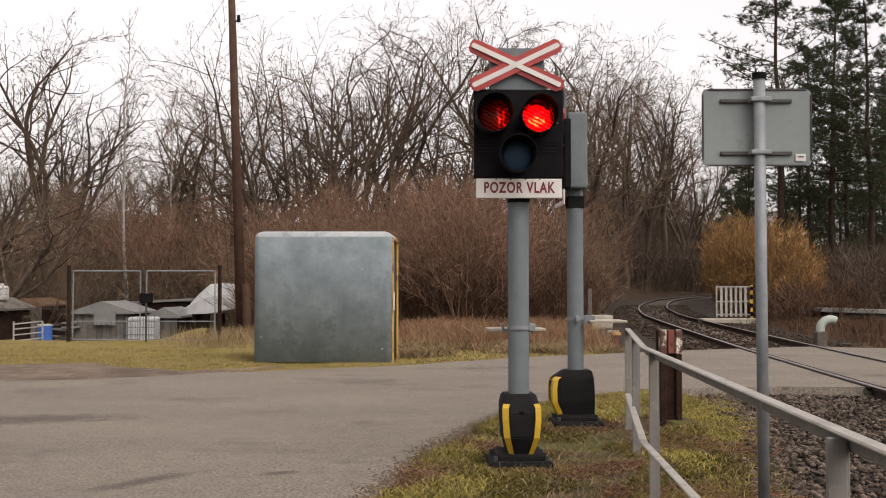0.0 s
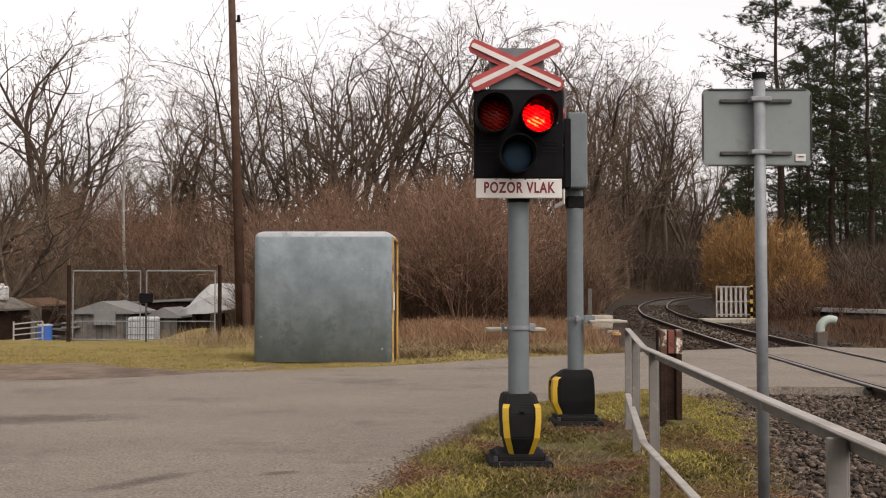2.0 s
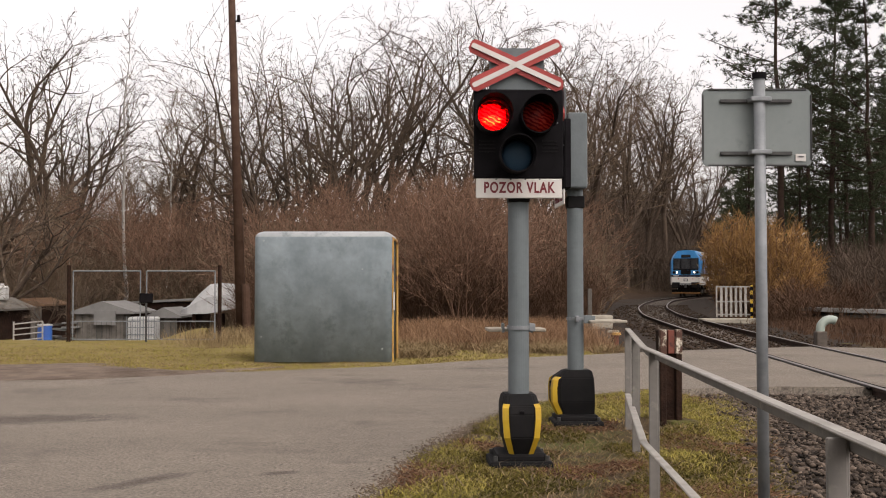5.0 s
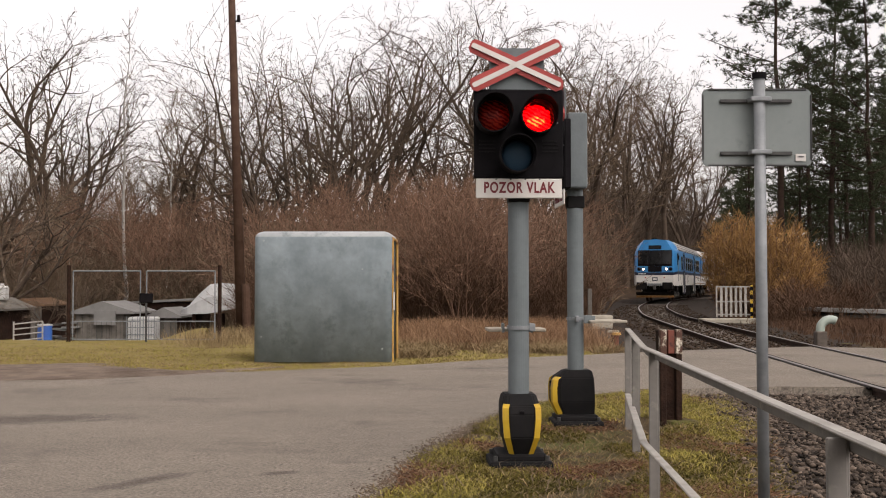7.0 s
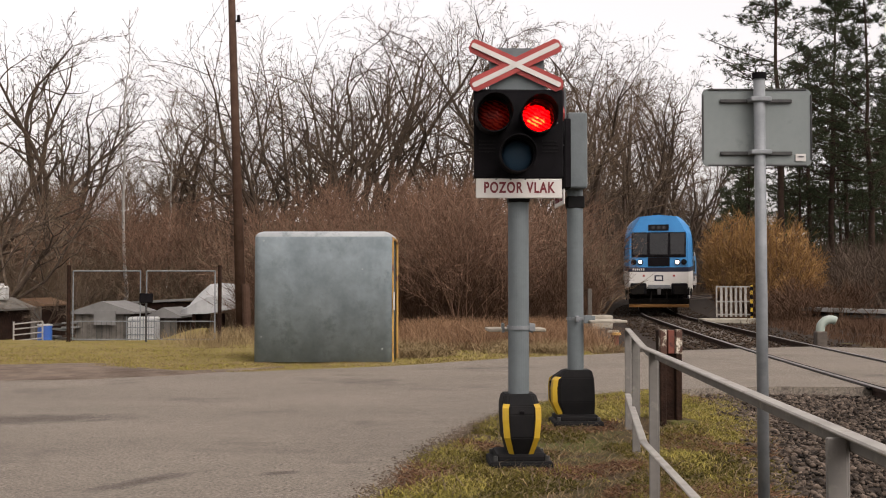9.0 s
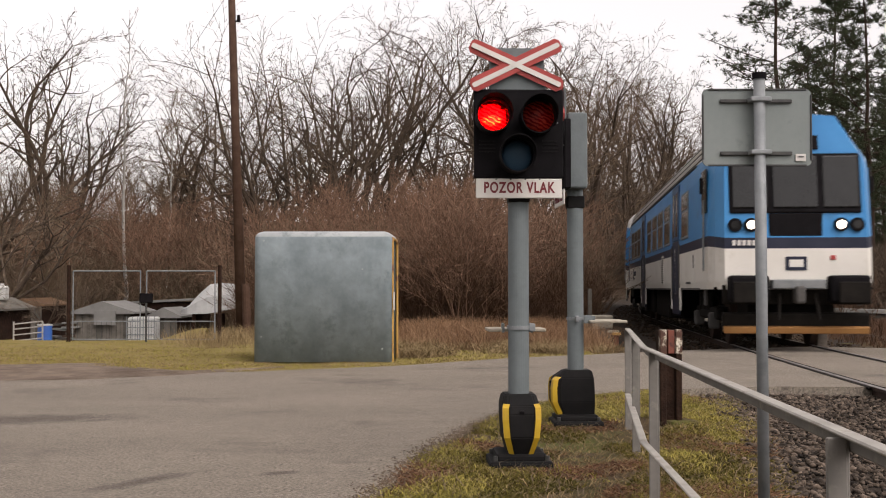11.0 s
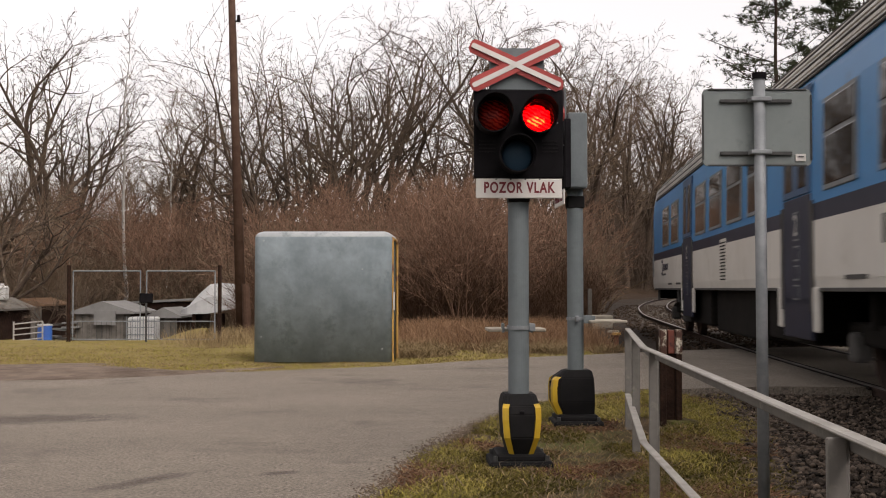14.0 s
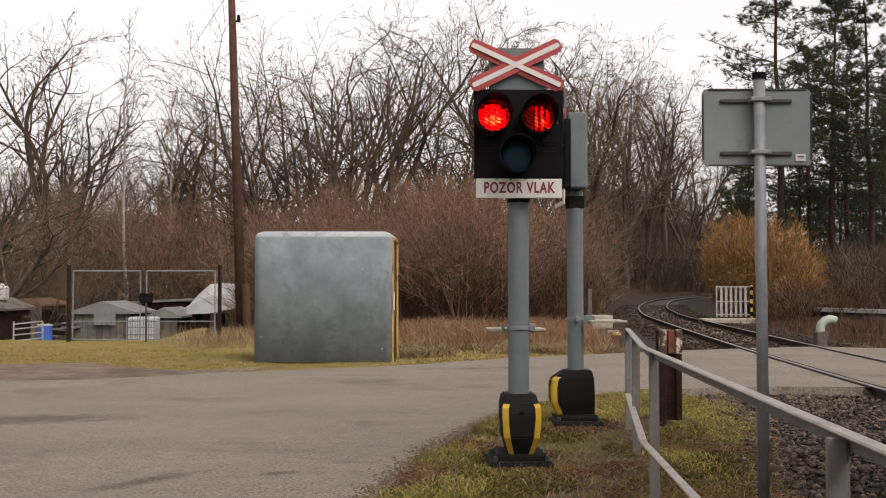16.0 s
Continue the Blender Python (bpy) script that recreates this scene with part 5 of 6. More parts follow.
# distance along the track of the leading face at a few moments
FRONT_Y = [(0.0, 163.0), (3.3, 121.0), (4.0, 112.0), (5.2, 98.0), (6.3, 84.5), (7.0, 75.0), (8.0, 61.0), (9.0, 47.2), (10.2, 30.5), (11.5, 12.7), (12.5, 1.1), (13.5, -11.4), (14.5, -24.9), (15.0, -31.9), (15.5, -38.8), (16.0, -45.7)]


def front_s(t):
    ts = [a for a, b in FRONT_Y]
    ss = [track_s(b) for a, b in FRONT_Y]
    return float(np.interp(t, ts, ss))


def smooth_front(t):
    return sum(front_s(t + d) for d in np.linspace(-0.4, 0.4, 9)) / 9


def car_pose(s_front):
    """Both bogies stand on the line; the car heads towards the camera."""
    pa, da = track_at(s_front + CAR / 2 - 8.6)
    pb, db = track_at(s_front + CAR / 2 + 8.6)
    mid = (pa + pb) / 2
    d = pa - pb
    return pose(mid.x, mid.y, mid.z + 0.014, math.degrees(math.atan2(d.z, math.hypot(d.x, d.y))), 0, math.degrees(math.atan2(-d.x, d.y)))


def roll(ws, y):
    """A wheelset turns as far as the train has run."""
    s0 = smooth_front(0.0)
    walk(ws, [(k / 30, pose(0, y, 0.455, -math.degrees((s0 - smooth_front(k / 30)) / 0.455))) for k in range(481)])


# ---- right of the track: bridge rail, shrubs, pines ----
def bridge_railing():
    b = thing("bridge_railing", "white steel bridge railing with a striped end post", "railing", (10.28, 40.0, -0.02), 0)
    w = 1.22
    a, z0, z1 = -w / 2, 0.12, 1.20
    part("end_post", bx((a, 0, 0.66), (0.05, 0.05, 1.12)), M_RAILPAINT, b)
    for k in range(1, 7):
        part("baluster", bx((a + w * k / 7, 0.09 * k / 7, 0.66), (0.085, 0.03, 1.08)), M_RAILPAINT, b)
    for z in (0.20, 0.66, 1.18):
        part("rail_bar", bx((0, 0.04, z), (w, 0.04, 0.05), rz=4), M_RAILPAINT, b)
    p = part("striped_post", bx((w / 2 + 0.03, 0.05, 0.62), (0.08, 0.06, 1.24)), M_YELLOW, b, "yellow and black hazard post")
    for k in range(4):
        part("black_band", bx((w / 2 + 0.03, 0.05, 0.22 + 0.30 * k), (0.088, 0.068, 0.14)), M_BLACK, p)
    s = thing("bridge_abutment", "pale concrete bridge edge slab on a block", "concrete slab", (10.0, 39.0, 0.0))
    part("slab", bx((-0.1, 0.2, -0.02), (1.95, 1.0, 0.16), rz=-4, bevel=0.03), M_CONCRETE, s)
    part("block", bx((0.48, -0.05, -0.42), (0.62, 0.7, 0.75), bevel=0.03), M_CONCRETE, s)
    part("edge_stone", bx((0.95, -0.25, -0.18), (0.5, 0.4, 0.22), bevel=0.03), M_CONCRETE, s)


def shrub(name, label, seed, stems, height, spread, mat, at, r=0.008, kids=(9, 6, 4), droop=0.12, group=""):
    rng = random.Random(seed)
    t = thing(name, label, "shrub", at, group=group)
    out = [[], [], [], []]
    for k in range(stems):
        a = rng.uniform(0, 2 * math.pi)
        q = rng.random() ** 0.6
        d = Vector((math.cos(a) * q * spread, math.sin(a) * q * spread, 1.0))
        grow(rng, (math.cos(a) * q * spread * 0.45, math.sin(a) * q * spread * 0.45, -0.1), d, height * rng.uniform(0.75, 1.0) * (1.05 - 0.30 * q), r * 2.5, 0, out, droop, 0.22, kids, r * 0.55)
    v, f = sticks(out[0] + out[1], 4)
    raw_mesh("stem_mass", v, f, mat, t)
    v, f = ribbons([(a, b, p * 1.3, q * 1.3) for a, b, p, q in out[2] + out[3]], seed)
    raw_mesh("twig_mass", v, f, mat, t)
    return t


def domed_shrub(label, seed, at, rx, ry, rz, cz, stems, mat, low):
    """Stems fan out from the base to a rounded crown, with golden twigs at the outside and duller ones below."""
    rng = random.Random(seed)
    t = thing("golden_shrub", label, "shrub", at, group="golden shrubs beside the bridge")
    inner, outer = [], []
    for k in range(stems):
        while True:
            u = Vector((rng.uniform(-1, 1), rng.uniform(-1, 1), rng.uniform(-0.75, 1)))
            if 0.2 < u.length < 1:
                break
        u = u.normalized() * (u.length ** 0.35) * (1 + 0.10 * noise.noise(u * 2.2 + Vector((seed, 0, 0))) + rng.gauss(0, 0.03))
        e = Vector((u.x * rx, u.y * ry, cz + u.z * rz))
        b = Vector((rng.gauss(0, 0.22) * rx, rng.gauss(0, 0.22) * ry, -0.1))
        m = b.lerp(e, 0.5) + Vector((rng.gauss(0, 0.10), rng.gauss(0, 0.10), 0.22))
        inner += [(b, m, 0.014, 0.009), (m, e, 0.009, 0.006)]
        out = (e - m).normalized()
        for j in range(11):
            p = m.lerp(e, rng.uniform(0.25, 1.0))
            d = (out * 0.8 + Vector((rng.gauss(0, 0.7), rng.gauss(0, 0.7), rng.gauss(0.25, 0.6)))).normalized()
            q = p + d * rng.uniform(0.15, 0.42)
            dest = outer if q.z > cz * 0.55 + rng.gauss(0, 0.3) else inner
            dest.append((p, q, 0.008, 0.005))
            for i in range(3):
                d2 = (d + Vector((rng.gauss(0, 0.7), rng.gauss(0, 0.7), rng.gauss(0.1, 0.5)))).normalized()
                dest.append((p.lerp(q, rng.uniform(0.3, 1)), q + d2 * rng.uniform(0.06, 0.20), 0.006, 0.003))
    v, f = ribbons(inner, seed)
    raw_mesh("stem_mass", v, f, low, t)
    v, f = ribbons(outer, seed + 1)
    raw_mesh("twig_mass", v, f, mat, t, "golden-brown outer twigs")
    return t


def pine(seed, height, label, at, bare=0.35, spread=0.16, dens=1.0):
    """A tapered trunk, whorls of limbs, and many tufts of needles along the outer twigs."""
    rng = random.Random(seed)
    t = thing("pine_tree", label, "tree", at, group="pines beyond the track")
    segs, tufts = [], []
    n = 12
    pts = [Vector((0, 0, -0.3))]
    for i in range(n):
        pts.append(pts[-1] + Vector((rng.gauss(0, 0.05), rng.gauss(0, 0.05), height / n)))
    for i in range(n):
        segs.append((pts[i], pts[i + 1], height * 0.013 * (1 - i / n * 0.85), height * 0.013 * (1 - (i + 1) / n * 0.85)))
    z = bare * height
    while z < height * 0.99:
        f = z / height
        i = min(n - 1, int(f * n))
        p0 = pts[i].lerp(pts[i + 1], f * n - i)
        for k in range(rng.choice((3, 4, 5))):
            a = rng.uniform(0, 2 * math.pi)
            top = (f - bare) / (1 - bare)
            L = height * spread * (1.0 - 0.72 * top) * rng.uniform(0.55, 1.15) * (0.55 + 0.45 * min(1, top * 4))
            d = Vector((math.cos(a), math.sin(a), rng.uniform(-0.15, 0.55)))
            mid = p0 + d * L * 0.55
            tip = mid + (d + Vector((0, 0, rng.uniform(0.0, 0.5)))) * L * 0.45
            segs.append((p0, mid, 0.05 * (1.1 - f), 0.03))
            segs.append((mid, tip, 0.03, 0.012))
            for j in range(int(8 * dens)):
                g = rng.uniform(0.35, 1.0)
                q = p0.lerp(mid, g / 0.55) if g < 0.55 else mid.lerp(tip, (g - 0.55) / 0.45)
                e = Vector((rng.gauss(0, 1), rng.gauss(0, 1), rng.gauss(0.25, 0.5))).normalized() * L * rng.uniform(0.12, 0.34)
                segs.append((q, q + e, 0.012, 0.006))
                for u in range(3):
                    tufts.append((q + e * rng.uniform(0.4, 1.05), e.normalized()))
        z += height * rng.uniform(0.012, 0.065)
    v, f = sticks([q for q in segs if q[2] > 0.02], 5)
    raw_mesh("trunk", v, f, M_PINEBARK, t, smooth=True)
    v, f = ribbons([q for q in segs if q[2] <= 0.02], seed)
    raw_mesh("twig_mass", v, f, M_PINEBARK, t)
    nd = []
    for c, d in tufts:
        for u in range(8):
            e = (d * 0.7 + Vector((rng.gauss(0, 1), rng.gauss(0, 1), rng.gauss(0.3, 0.8)))).normalized() * rng.uniform(0.10, 0.30)
            nd.append((c, c + e, 0.015, 0.004))
    v, f = ribbons(nd, seed)
    raw_mesh("crown", v, f, M_NEEDLE, t)
    return t


def right_side():
    bridge_railing()
    lab = "large rounded golden-brown leafless shrub beside the bridge"
    domed_shrub(lab, 21, (11.6, 44.5, -0.5), 1.55, 1.5, 1.9, 2.75, 420, M_GOLD, M_HAZEL)
    domed_shrub(lab, 22, (13.1, 44.0, -0.6), 1.75, 1.6, 2.1, 2.35, 520, M_GOLD, M_HAZEL)
    made = []
    for px, y, h, sd, bare in ((1385, 58, 19.0, 31, 0.40), (1330, 84, 14.0, 35, 0.15), (1475, 66, 18.5, 32, 0.36), (1545, 55, 16.0, 33, 0.32), (1430, 74, 17.0, 34, 0.30), (1600, 62, 19.0, 36, 0.3), (1500, 82, 17.5, 37, 0.12), (1395, 92, 15.0, 38, 0.1), (1290, 120, 12.0, 39, 0.05)):
        x = (px - 784) / 2000 * y
        made.append(pine(sd, h, "tall dark green pine with bare lower trunk", (x, y, gz(x, y)), bare, 0.26 if sd == 31 else 0.23, 2.2 if sd == 31 else 1.5))
    rng = random.Random(77)
    for k in range(12):
        px, y = rng.uniform(1290, 1660), rng.uniform(78, 135)
        if px < 1400:
            y = rng.uniform(110, 150)
        copy_thing(made[rng.randrange(len(made))], at_column(px, y, rng.uniform(0.8, 1.05), rng.uniform(0, 360)))
    for k in range(17):
        px, y = rng.uniform(1375, 1660), rng.uniform(66, 100)
        if px < 1400:
            y = rng.uniform(88, 110)
        copy_thing(made[6 + rng.randrange(3)], at_column(px, y, rng.uniform(0.45, 0.7), rng.uniform(0, 360)))
    # bent pale pipe and low roof beyond the crossing
    p = thing("vent_pipe", "bent pale green vent pipe beside the crossing", "pipe", (7.55, 22.3, 0.0))
    line = [Vector((-0.12, 0, -0.05)), Vector((-0.12, 0, 0.12))] + [Vector((0.08 + 0.2 * math.cos(radians(180 - 10 * k)), 0, 0.30 + 0.19 * math.sin(radians(180 - 10 * k)))) for k in range(13)]
    bm = fresh()
    prev = None
    for k, q in enumerate(line):
        d = (line[min(k + 1, len(line) - 1)] - line[max(k - 1, 0)]).normalized()
        side = Vector((0, 1, 0))
        up = d.cross(side)
        ring = [bm.verts.new(q + (side * math.cos(a) + up * math.sin(a)) * 0.085) for a in (2 * math.pi * j / 14 for j in range(14))]
        if prev:
            for j in range(14):
                bm.faces.new((prev[j], prev[(j + 1) % 14], ring[(j + 1) % 14], ring[j]))
        prev = ring
    bm.faces.new(prev)
    bmesh.ops.recalc_face_normals(bm, faces=bm.faces[:])
    part("pipe", bm, M_PALEPIPE, p, smooth=True)
    part("pipe_foot", bx((-0.12, 0, 0.06), (0.22, 0.22, 0.4), bevel=0.03), M_SLEEPER, p)
    r = thing("low_shed", "low shed with a pale flat roof among brush", "shed", (14.6, 38.0, -0.6))
    part("wall", bx((0, 0, 0.4), (4.2, 2.6, 0.9), bevel=0.02), M_OLDWOOD, r)
    part("roof", bx((0, 0, 0.93), (4.8, 3.0, 0.14), ry=2, bevel=0.02), M_ROOFFELT, r)
    part("door", bx((-1.2, -1.32, 0.35), (0.8, 0.05, 0.8)), M_DARKWOOD, r)


# ---- gardens behind the gate ----
def garden_gate():
    g = thing("garden_gate", "two-leaf galvanised tube gate, closed, at the garden entrance", "gate", (0, 23.4, 0))
    s = 0.0117
    X = lambda px: (px - 784) * s
    H = 1.46
    for a, b in ((130, 249), (260, 381)):
        leaf = part("gate_leaf", tb((X(a), 0, H), (X(b), 0, H), 0.014, n=8), M_GALV, g, "tube frame of a gate leaf")
        for px in (a, b):
            part("upright", tb((X(px), 0, 0.03), (X(px), 0, H), 0.014, n=8), M_GALV, leaf)
        part("middle_tube", tb((X(a), 0, 0.42), (X(b), 0, 0.42), 0.012, n=8), M_GALV, leaf)
        part("bottom_tube", tb((X(a), 0, 0.05), (X(b), 0, 0.05), 0.012, n=8), M_GALV, leaf)
        mesh = fresh()
        for k in range(1, 14):
            x = X(a) + (X(b) - X(a)) * k / 14
            tube(mesh, (x, 0, 0.05), (x, 0, 0.42), 0.004, n=4)
        part("wire_mesh", mesh, M_DARKSTEEL, leaf)
    part("lock_plate", bx((X(260), -0.03, 0.90), (0.28, 0.03, 0.20), bevel=0.02), M_BLACK, g, "black plate on the gate lock")
    part("lock_post", tb((X(260), -0.02, 0), (X(260), -0.02, 0.85), 0.022, n=8), M_DARKSTEEL, g)
    for px in (122, 389):
        part("gate_post", tb((X(px), 0.02, -0.02), (X(px), 0.02, 1.58), 0.04, n=10), M_DARKWOOD, g, "dark wooden gate post")


def gable_shed(label, x0, x1, y, z0, eave, ridge, depth=2.4, wall=None, roof=None):
    s = thing("garden_shed", label, "shed", ((x0 + x1) / 2, y, z0), group="garden sheds")
    w = x1 - x0
    n = max(4, int(w / 0.2))
    for k in range(n):
        part("wall_board", bx((-w / 2 + w * (k + 0.5) / n, -depth / 2, eave / 2), (w / n - 0.012, 0.03, eave)), wall or M_OLDWOOD, s)
    part("wall", bx((0, 0.02, eave / 2), (w - 0.05, depth - 0.04, eave - 0.02)), M_DARKWOOD, s)
    bm = fresh()
    vs = [bm.verts.new(p) for p in ((-w / 2 - 0.15, -depth / 2 - 0.15, eave), (0, -depth / 2 - 0.15, ridge), (w / 2 + 0.15, -depth / 2 - 0.15, eave), (-w / 2 - 0.15, depth / 2, eave), (0, depth / 2, ridge), (w / 2 + 0.15, depth / 2, eave))]
    top = [bm.verts.new(v.co + Vector((0, 0, 0.06))) for v in vs]
    for q in ((0, 1, 4, 3), (1, 2, 5, 4)):
        bm.faces.new([top[i] for i in q]), bm.faces.new([vs[i] for i in q][::-1])
    for a, b in ((0, 1), (1, 2), (2, 5), (5, 4), (4, 3), (3, 0)):
        bm.faces.new((vs[a], vs[b], top[b], top[a]))
    bm.faces.new((vs[0], vs[2], vs[1])), bm.faces.new((vs[3], vs[4], vs[5]))
    bmesh.ops.recalc_face_normals(bm, faces=bm.faces[:])
    part("roof", bm, roof or M_ROOFFELT, s)
    return s


def gardens():
    garden_gate()
    Y = 33.0
    k = Y / 2000
    X = lambda px: (px - 784) * k
    Z = lambda py: 1.1 - (py - 511) * k
    g0 = Z(606)
    P = lambda px, y: (px - 784) * y / 2000
    gable_shed("low grey board shed with a pale felt roof", X(135), X(232), Y + 1.2, g0, Z(556) - g0, Z(537) - g0)
    gable_shed("small dark shed with a pale roof", P(285, Y + 3), P(330, Y + 3), Y + 3.0, g0, Z(566) - g0, Z(550) - g0)
    gable_shed("weathered shed at the garden's edge", P(-40, Y - 1.0), P(30, Y - 1.0), Y - 1.0, g0, Z(548) - g0, Z(530) - g0, roof=M_OLDWOOD)
    gable_shed("shed under a brown sheet roof", P(42, Y + 4), P(98, Y + 4), Y + 4.0, g0, Z(545) - g0, Z(533) - g0, roof=M_BROWNTARP)
    t = thing("water_tank", "white plastic water tank in a steel cage", "tank", (P(256, Y - 1.5), Y - 1.5, g0))
    part("body", bx((0, 0, 0.42), (0.74, 0.7, 0.72), bevel=0.06), M_WHITEPLASTIC, t)
    for q in range(6):
        x = -0.38 + 0.152 * q
        part("cage_bar", tb((x, -0.37, 0.05), (x, -0.37, 0.8), 0.012, n=5), M_GALV, t)
    for z in (0.1, 0.3, 0.5, 0.7):
        part("cage_hoop", tb((-0.38, -0.37, z), (0.38, -0.37, z), 0.012, n=5), M_GALV, t)
    part("pallet", bx((0, 0, 0.03), (0.8, 0.74, 0.08)), M_DARKWOOD, t)
    b = thing("barrel", "blue plastic barrel with a pale lid", "barrel", (P(81, Y - 2.2), Y - 2.2, g0))
    part("drum", tb((0, 0, 0), (0, 0, 0.56), 0.20, 0.19, n=18), M_BLUEPLASTIC, b, smooth=False)
    part("lid", tb((0, 0, 0.56), (0, 0, 0.60), 0.205, n=18), M_WHITEPLASTIC, b, "pale lid")
    c = thing("tarp_covered_boat", "white tarpaulin over a raised boat in the garden", "covered boat", (P(372, Y - 1.0), Y - 1.0, g0))
    bm = fresh()
    sec = [(-0.82, 0.02, 0.95), (-0.55, 0.45, 1.10), (-0.25, 0.62, 1.42), (0.05, 0.66, 1.68), (0.35, 0.60, 1.72), (0.62, 0.42, 1.70), (0.78, 0.22, 1.62)]
    prev = None
    for x, hw, top in sec:
        low = 0.86 + 0.20 * max(0, x)
        ring = [bm.verts.new(p) for p in ((x, -hw, low), (x, -hw * 0.9, (low + top) / 2 + 0.05), (x, -hw * 0.35, top), (x, hw * 0.35, top), (x, hw * 0.9, (low + top) / 2), (x, hw, low))]
        if prev:
            for q in range(6):
                bm.faces.new((prev[q], prev[(q + 1) % 6], ring[(q + 1) % 6], ring[q]))
        else:
            bm.faces.new(ring)
        prev = ring
    bm.faces.new(prev[::-1])
    bmesh.ops.recalc_face_normals(bm, faces=bm.faces[:])
    part("tarpaulin", bm, M_TARP, c, "white sagging tarpaulin")
    for x in (-0.35, 0.3):
        part("trestle", bx((x, 0, 0.42), (0.10, 0.9, 0.88)), M_DARKWOOD, c)
    part("stone_stack", bx((-0.1, -0.3, 0.12), (0.35, 0.3, 0.24), bevel=0.04), M_CONCRETE, c)
    f = thing("low_fence", "low white tube fence by the gardens", "fence", (P(52, Y - 4.0), Y - 4.0, g0 + 0.1))
    for z in (0.02, 0.17, 0.32, 0.47, 0.60):
        part("rail", tb((-0.38, 0, z - 0.05), (0.36, 0, z + 0.03), 0.018, n=6), M_RAILPAINT, f)
    for x in (-0.38, 0.36):
        part("post", tb((x, 0, -0.15), (x, 0, 0.62), 0.022, n=6), M_RAILPAINT, f)
    m = thing("scrap_heap", "jumbled pale boards and junk by the sheds", "junk", (P(112, Y + 0.2), Y + 0.2, g0))
    rng = random.Random(4)
    for q in range(9):
        part("board", bx((rng.uniform(-0.5, 0.5), rng.uniform(-0.3, 0.3), 0.05 + 0.065 * q), (rng.uniform(0.4, 0.8), 0.3, 0.05), rz=rng.uniform(-30, 30), ry=rng.uniform(-4, 4)), rng.choice((M_OLDWOOD, M_OLDWOOD, M_ROOFFELT)), m)
    bank = thing("grass_bank", "low mown grass bank behind the gate", "bank", (P(318, Y - 6.5), Y - 6.5, -0.14))
    bm = fresh()
    prev = None
    for q in range(13):
        f = q / 12
        row = [bm.verts.new((-0.75 + 1.4 * f, -0.7, 0.0)), bm.verts.new((-0.75 + 1.4 * f, 0.0, 0.02 + 0.30 * step(0, 1, f))), bm.verts.new((-0.75 + 1.4 * f, 0.8, 0.0))]
        if prev:
            for w in range(2):
                bm.faces.new((prev[w], row[w], row[w + 1], prev[w + 1]))
        prev = row
    part("turf", bm, M_LAWN, bank, smooth=True)
    gb = part("gable_boards", bx((0, 0, 0), (0.62, 0.05, 0.42)), M_ROOFFELT, bpy.data.objects["garden_shed"], "pale boarded gable opening")
    gb.matrix_basis = pose(0.1, -1.37, 0.72)
    can = thing("white_canister", "pale plastic canister on a shed roof", "canister", (P(4, Y - 1.2), Y - 1.2, Z(531)))
    part("body", bx((0, 0, 0.2), (0.34, 0.3, 0.4), bevel=0.06), M_WHITEPLASTIC, can)
    part("cap", tb((0, 0, 0.4), (0, 0, 0.47), 0.07, n=10), M_WHITEPLASTIC, can)
    low = thing("flat_roof_shed", "dark low shed with a flat grey roof", "shed", (P(305, Y + 6), Y + 6.0, g0))
    part("wall", bx((0, 0, 0.55), (2.3, 1.6, 1.1), bevel=0.02), M_DARKWOOD, low)
    part("roof", bx((0, 0, 1.15), (2.6, 1.9, 0.08), ry=-3, bevel=0.01), M_ROOFFELT, low)
    # old stone blocks by the track
    st = thing("stone_block", "old pale concrete block on rubble by the track", "concrete block", (3.65, 26.5, -0.1))
    part("block", bx((0, 0, 0.42), (0.55, 0.45, 0.32), rz=12, bevel=0.04), M_CONCRETE, st)
    part("footing", bx((0.05, 0, 0.12), (0.45, 0.4, 0.34), bevel=0.04), M_SLEEPER, st)
    mk = thing("marker_board", "narrow pale weathered board standing by the track", "post", (3.40, 26.2, -0.1))
    part("board", bx((0, 0, 0.72), (0.09, 0.04, 0.95), bevel=0.01), M_OLDWOOD, mk)
    rs = thing("rusty_stub", "small rusty iron stub with a flat cap", "stub", (3.50, 22.9, -0.06))
    part("stem", tb((0, 0, 0), (0, 0, 0.22), 0.05, n=10), M_RUSTRED, rs)
    part("cap", tb((0, 0, 0.22), (0, 0, 0.27), 0.11, 0.09, n=12), M_OCHRE, rs)
    st2 = thing("stone_slab", "small pale slab on a dark stub by the road", "concrete slab", (3.55, 23.6, -0.1))
    part("slab", bx((0, 0, 0.30), (0.22, 0.2, 0.05), rz=-15, bevel=0.01), M_CONCRETE, st2)
    part("stub", bx((0, 0, 0.14), (0.10, 0.1, 0.30), bevel=0.01), M_DARKWOOD, st2)


# ---- grass, leaves and stones ----
def cover_z(x, y):
    """The top of the soil, or of the ballast shoulder where that lies higher."""
    d = abs(x - track_x(y))
    if d < 3.55 and y < 13:
        return max(gz(x, y), float(np.interp(d, [1.6, 3.55], [-0.12, -0.055])))
    return gz(x, y)


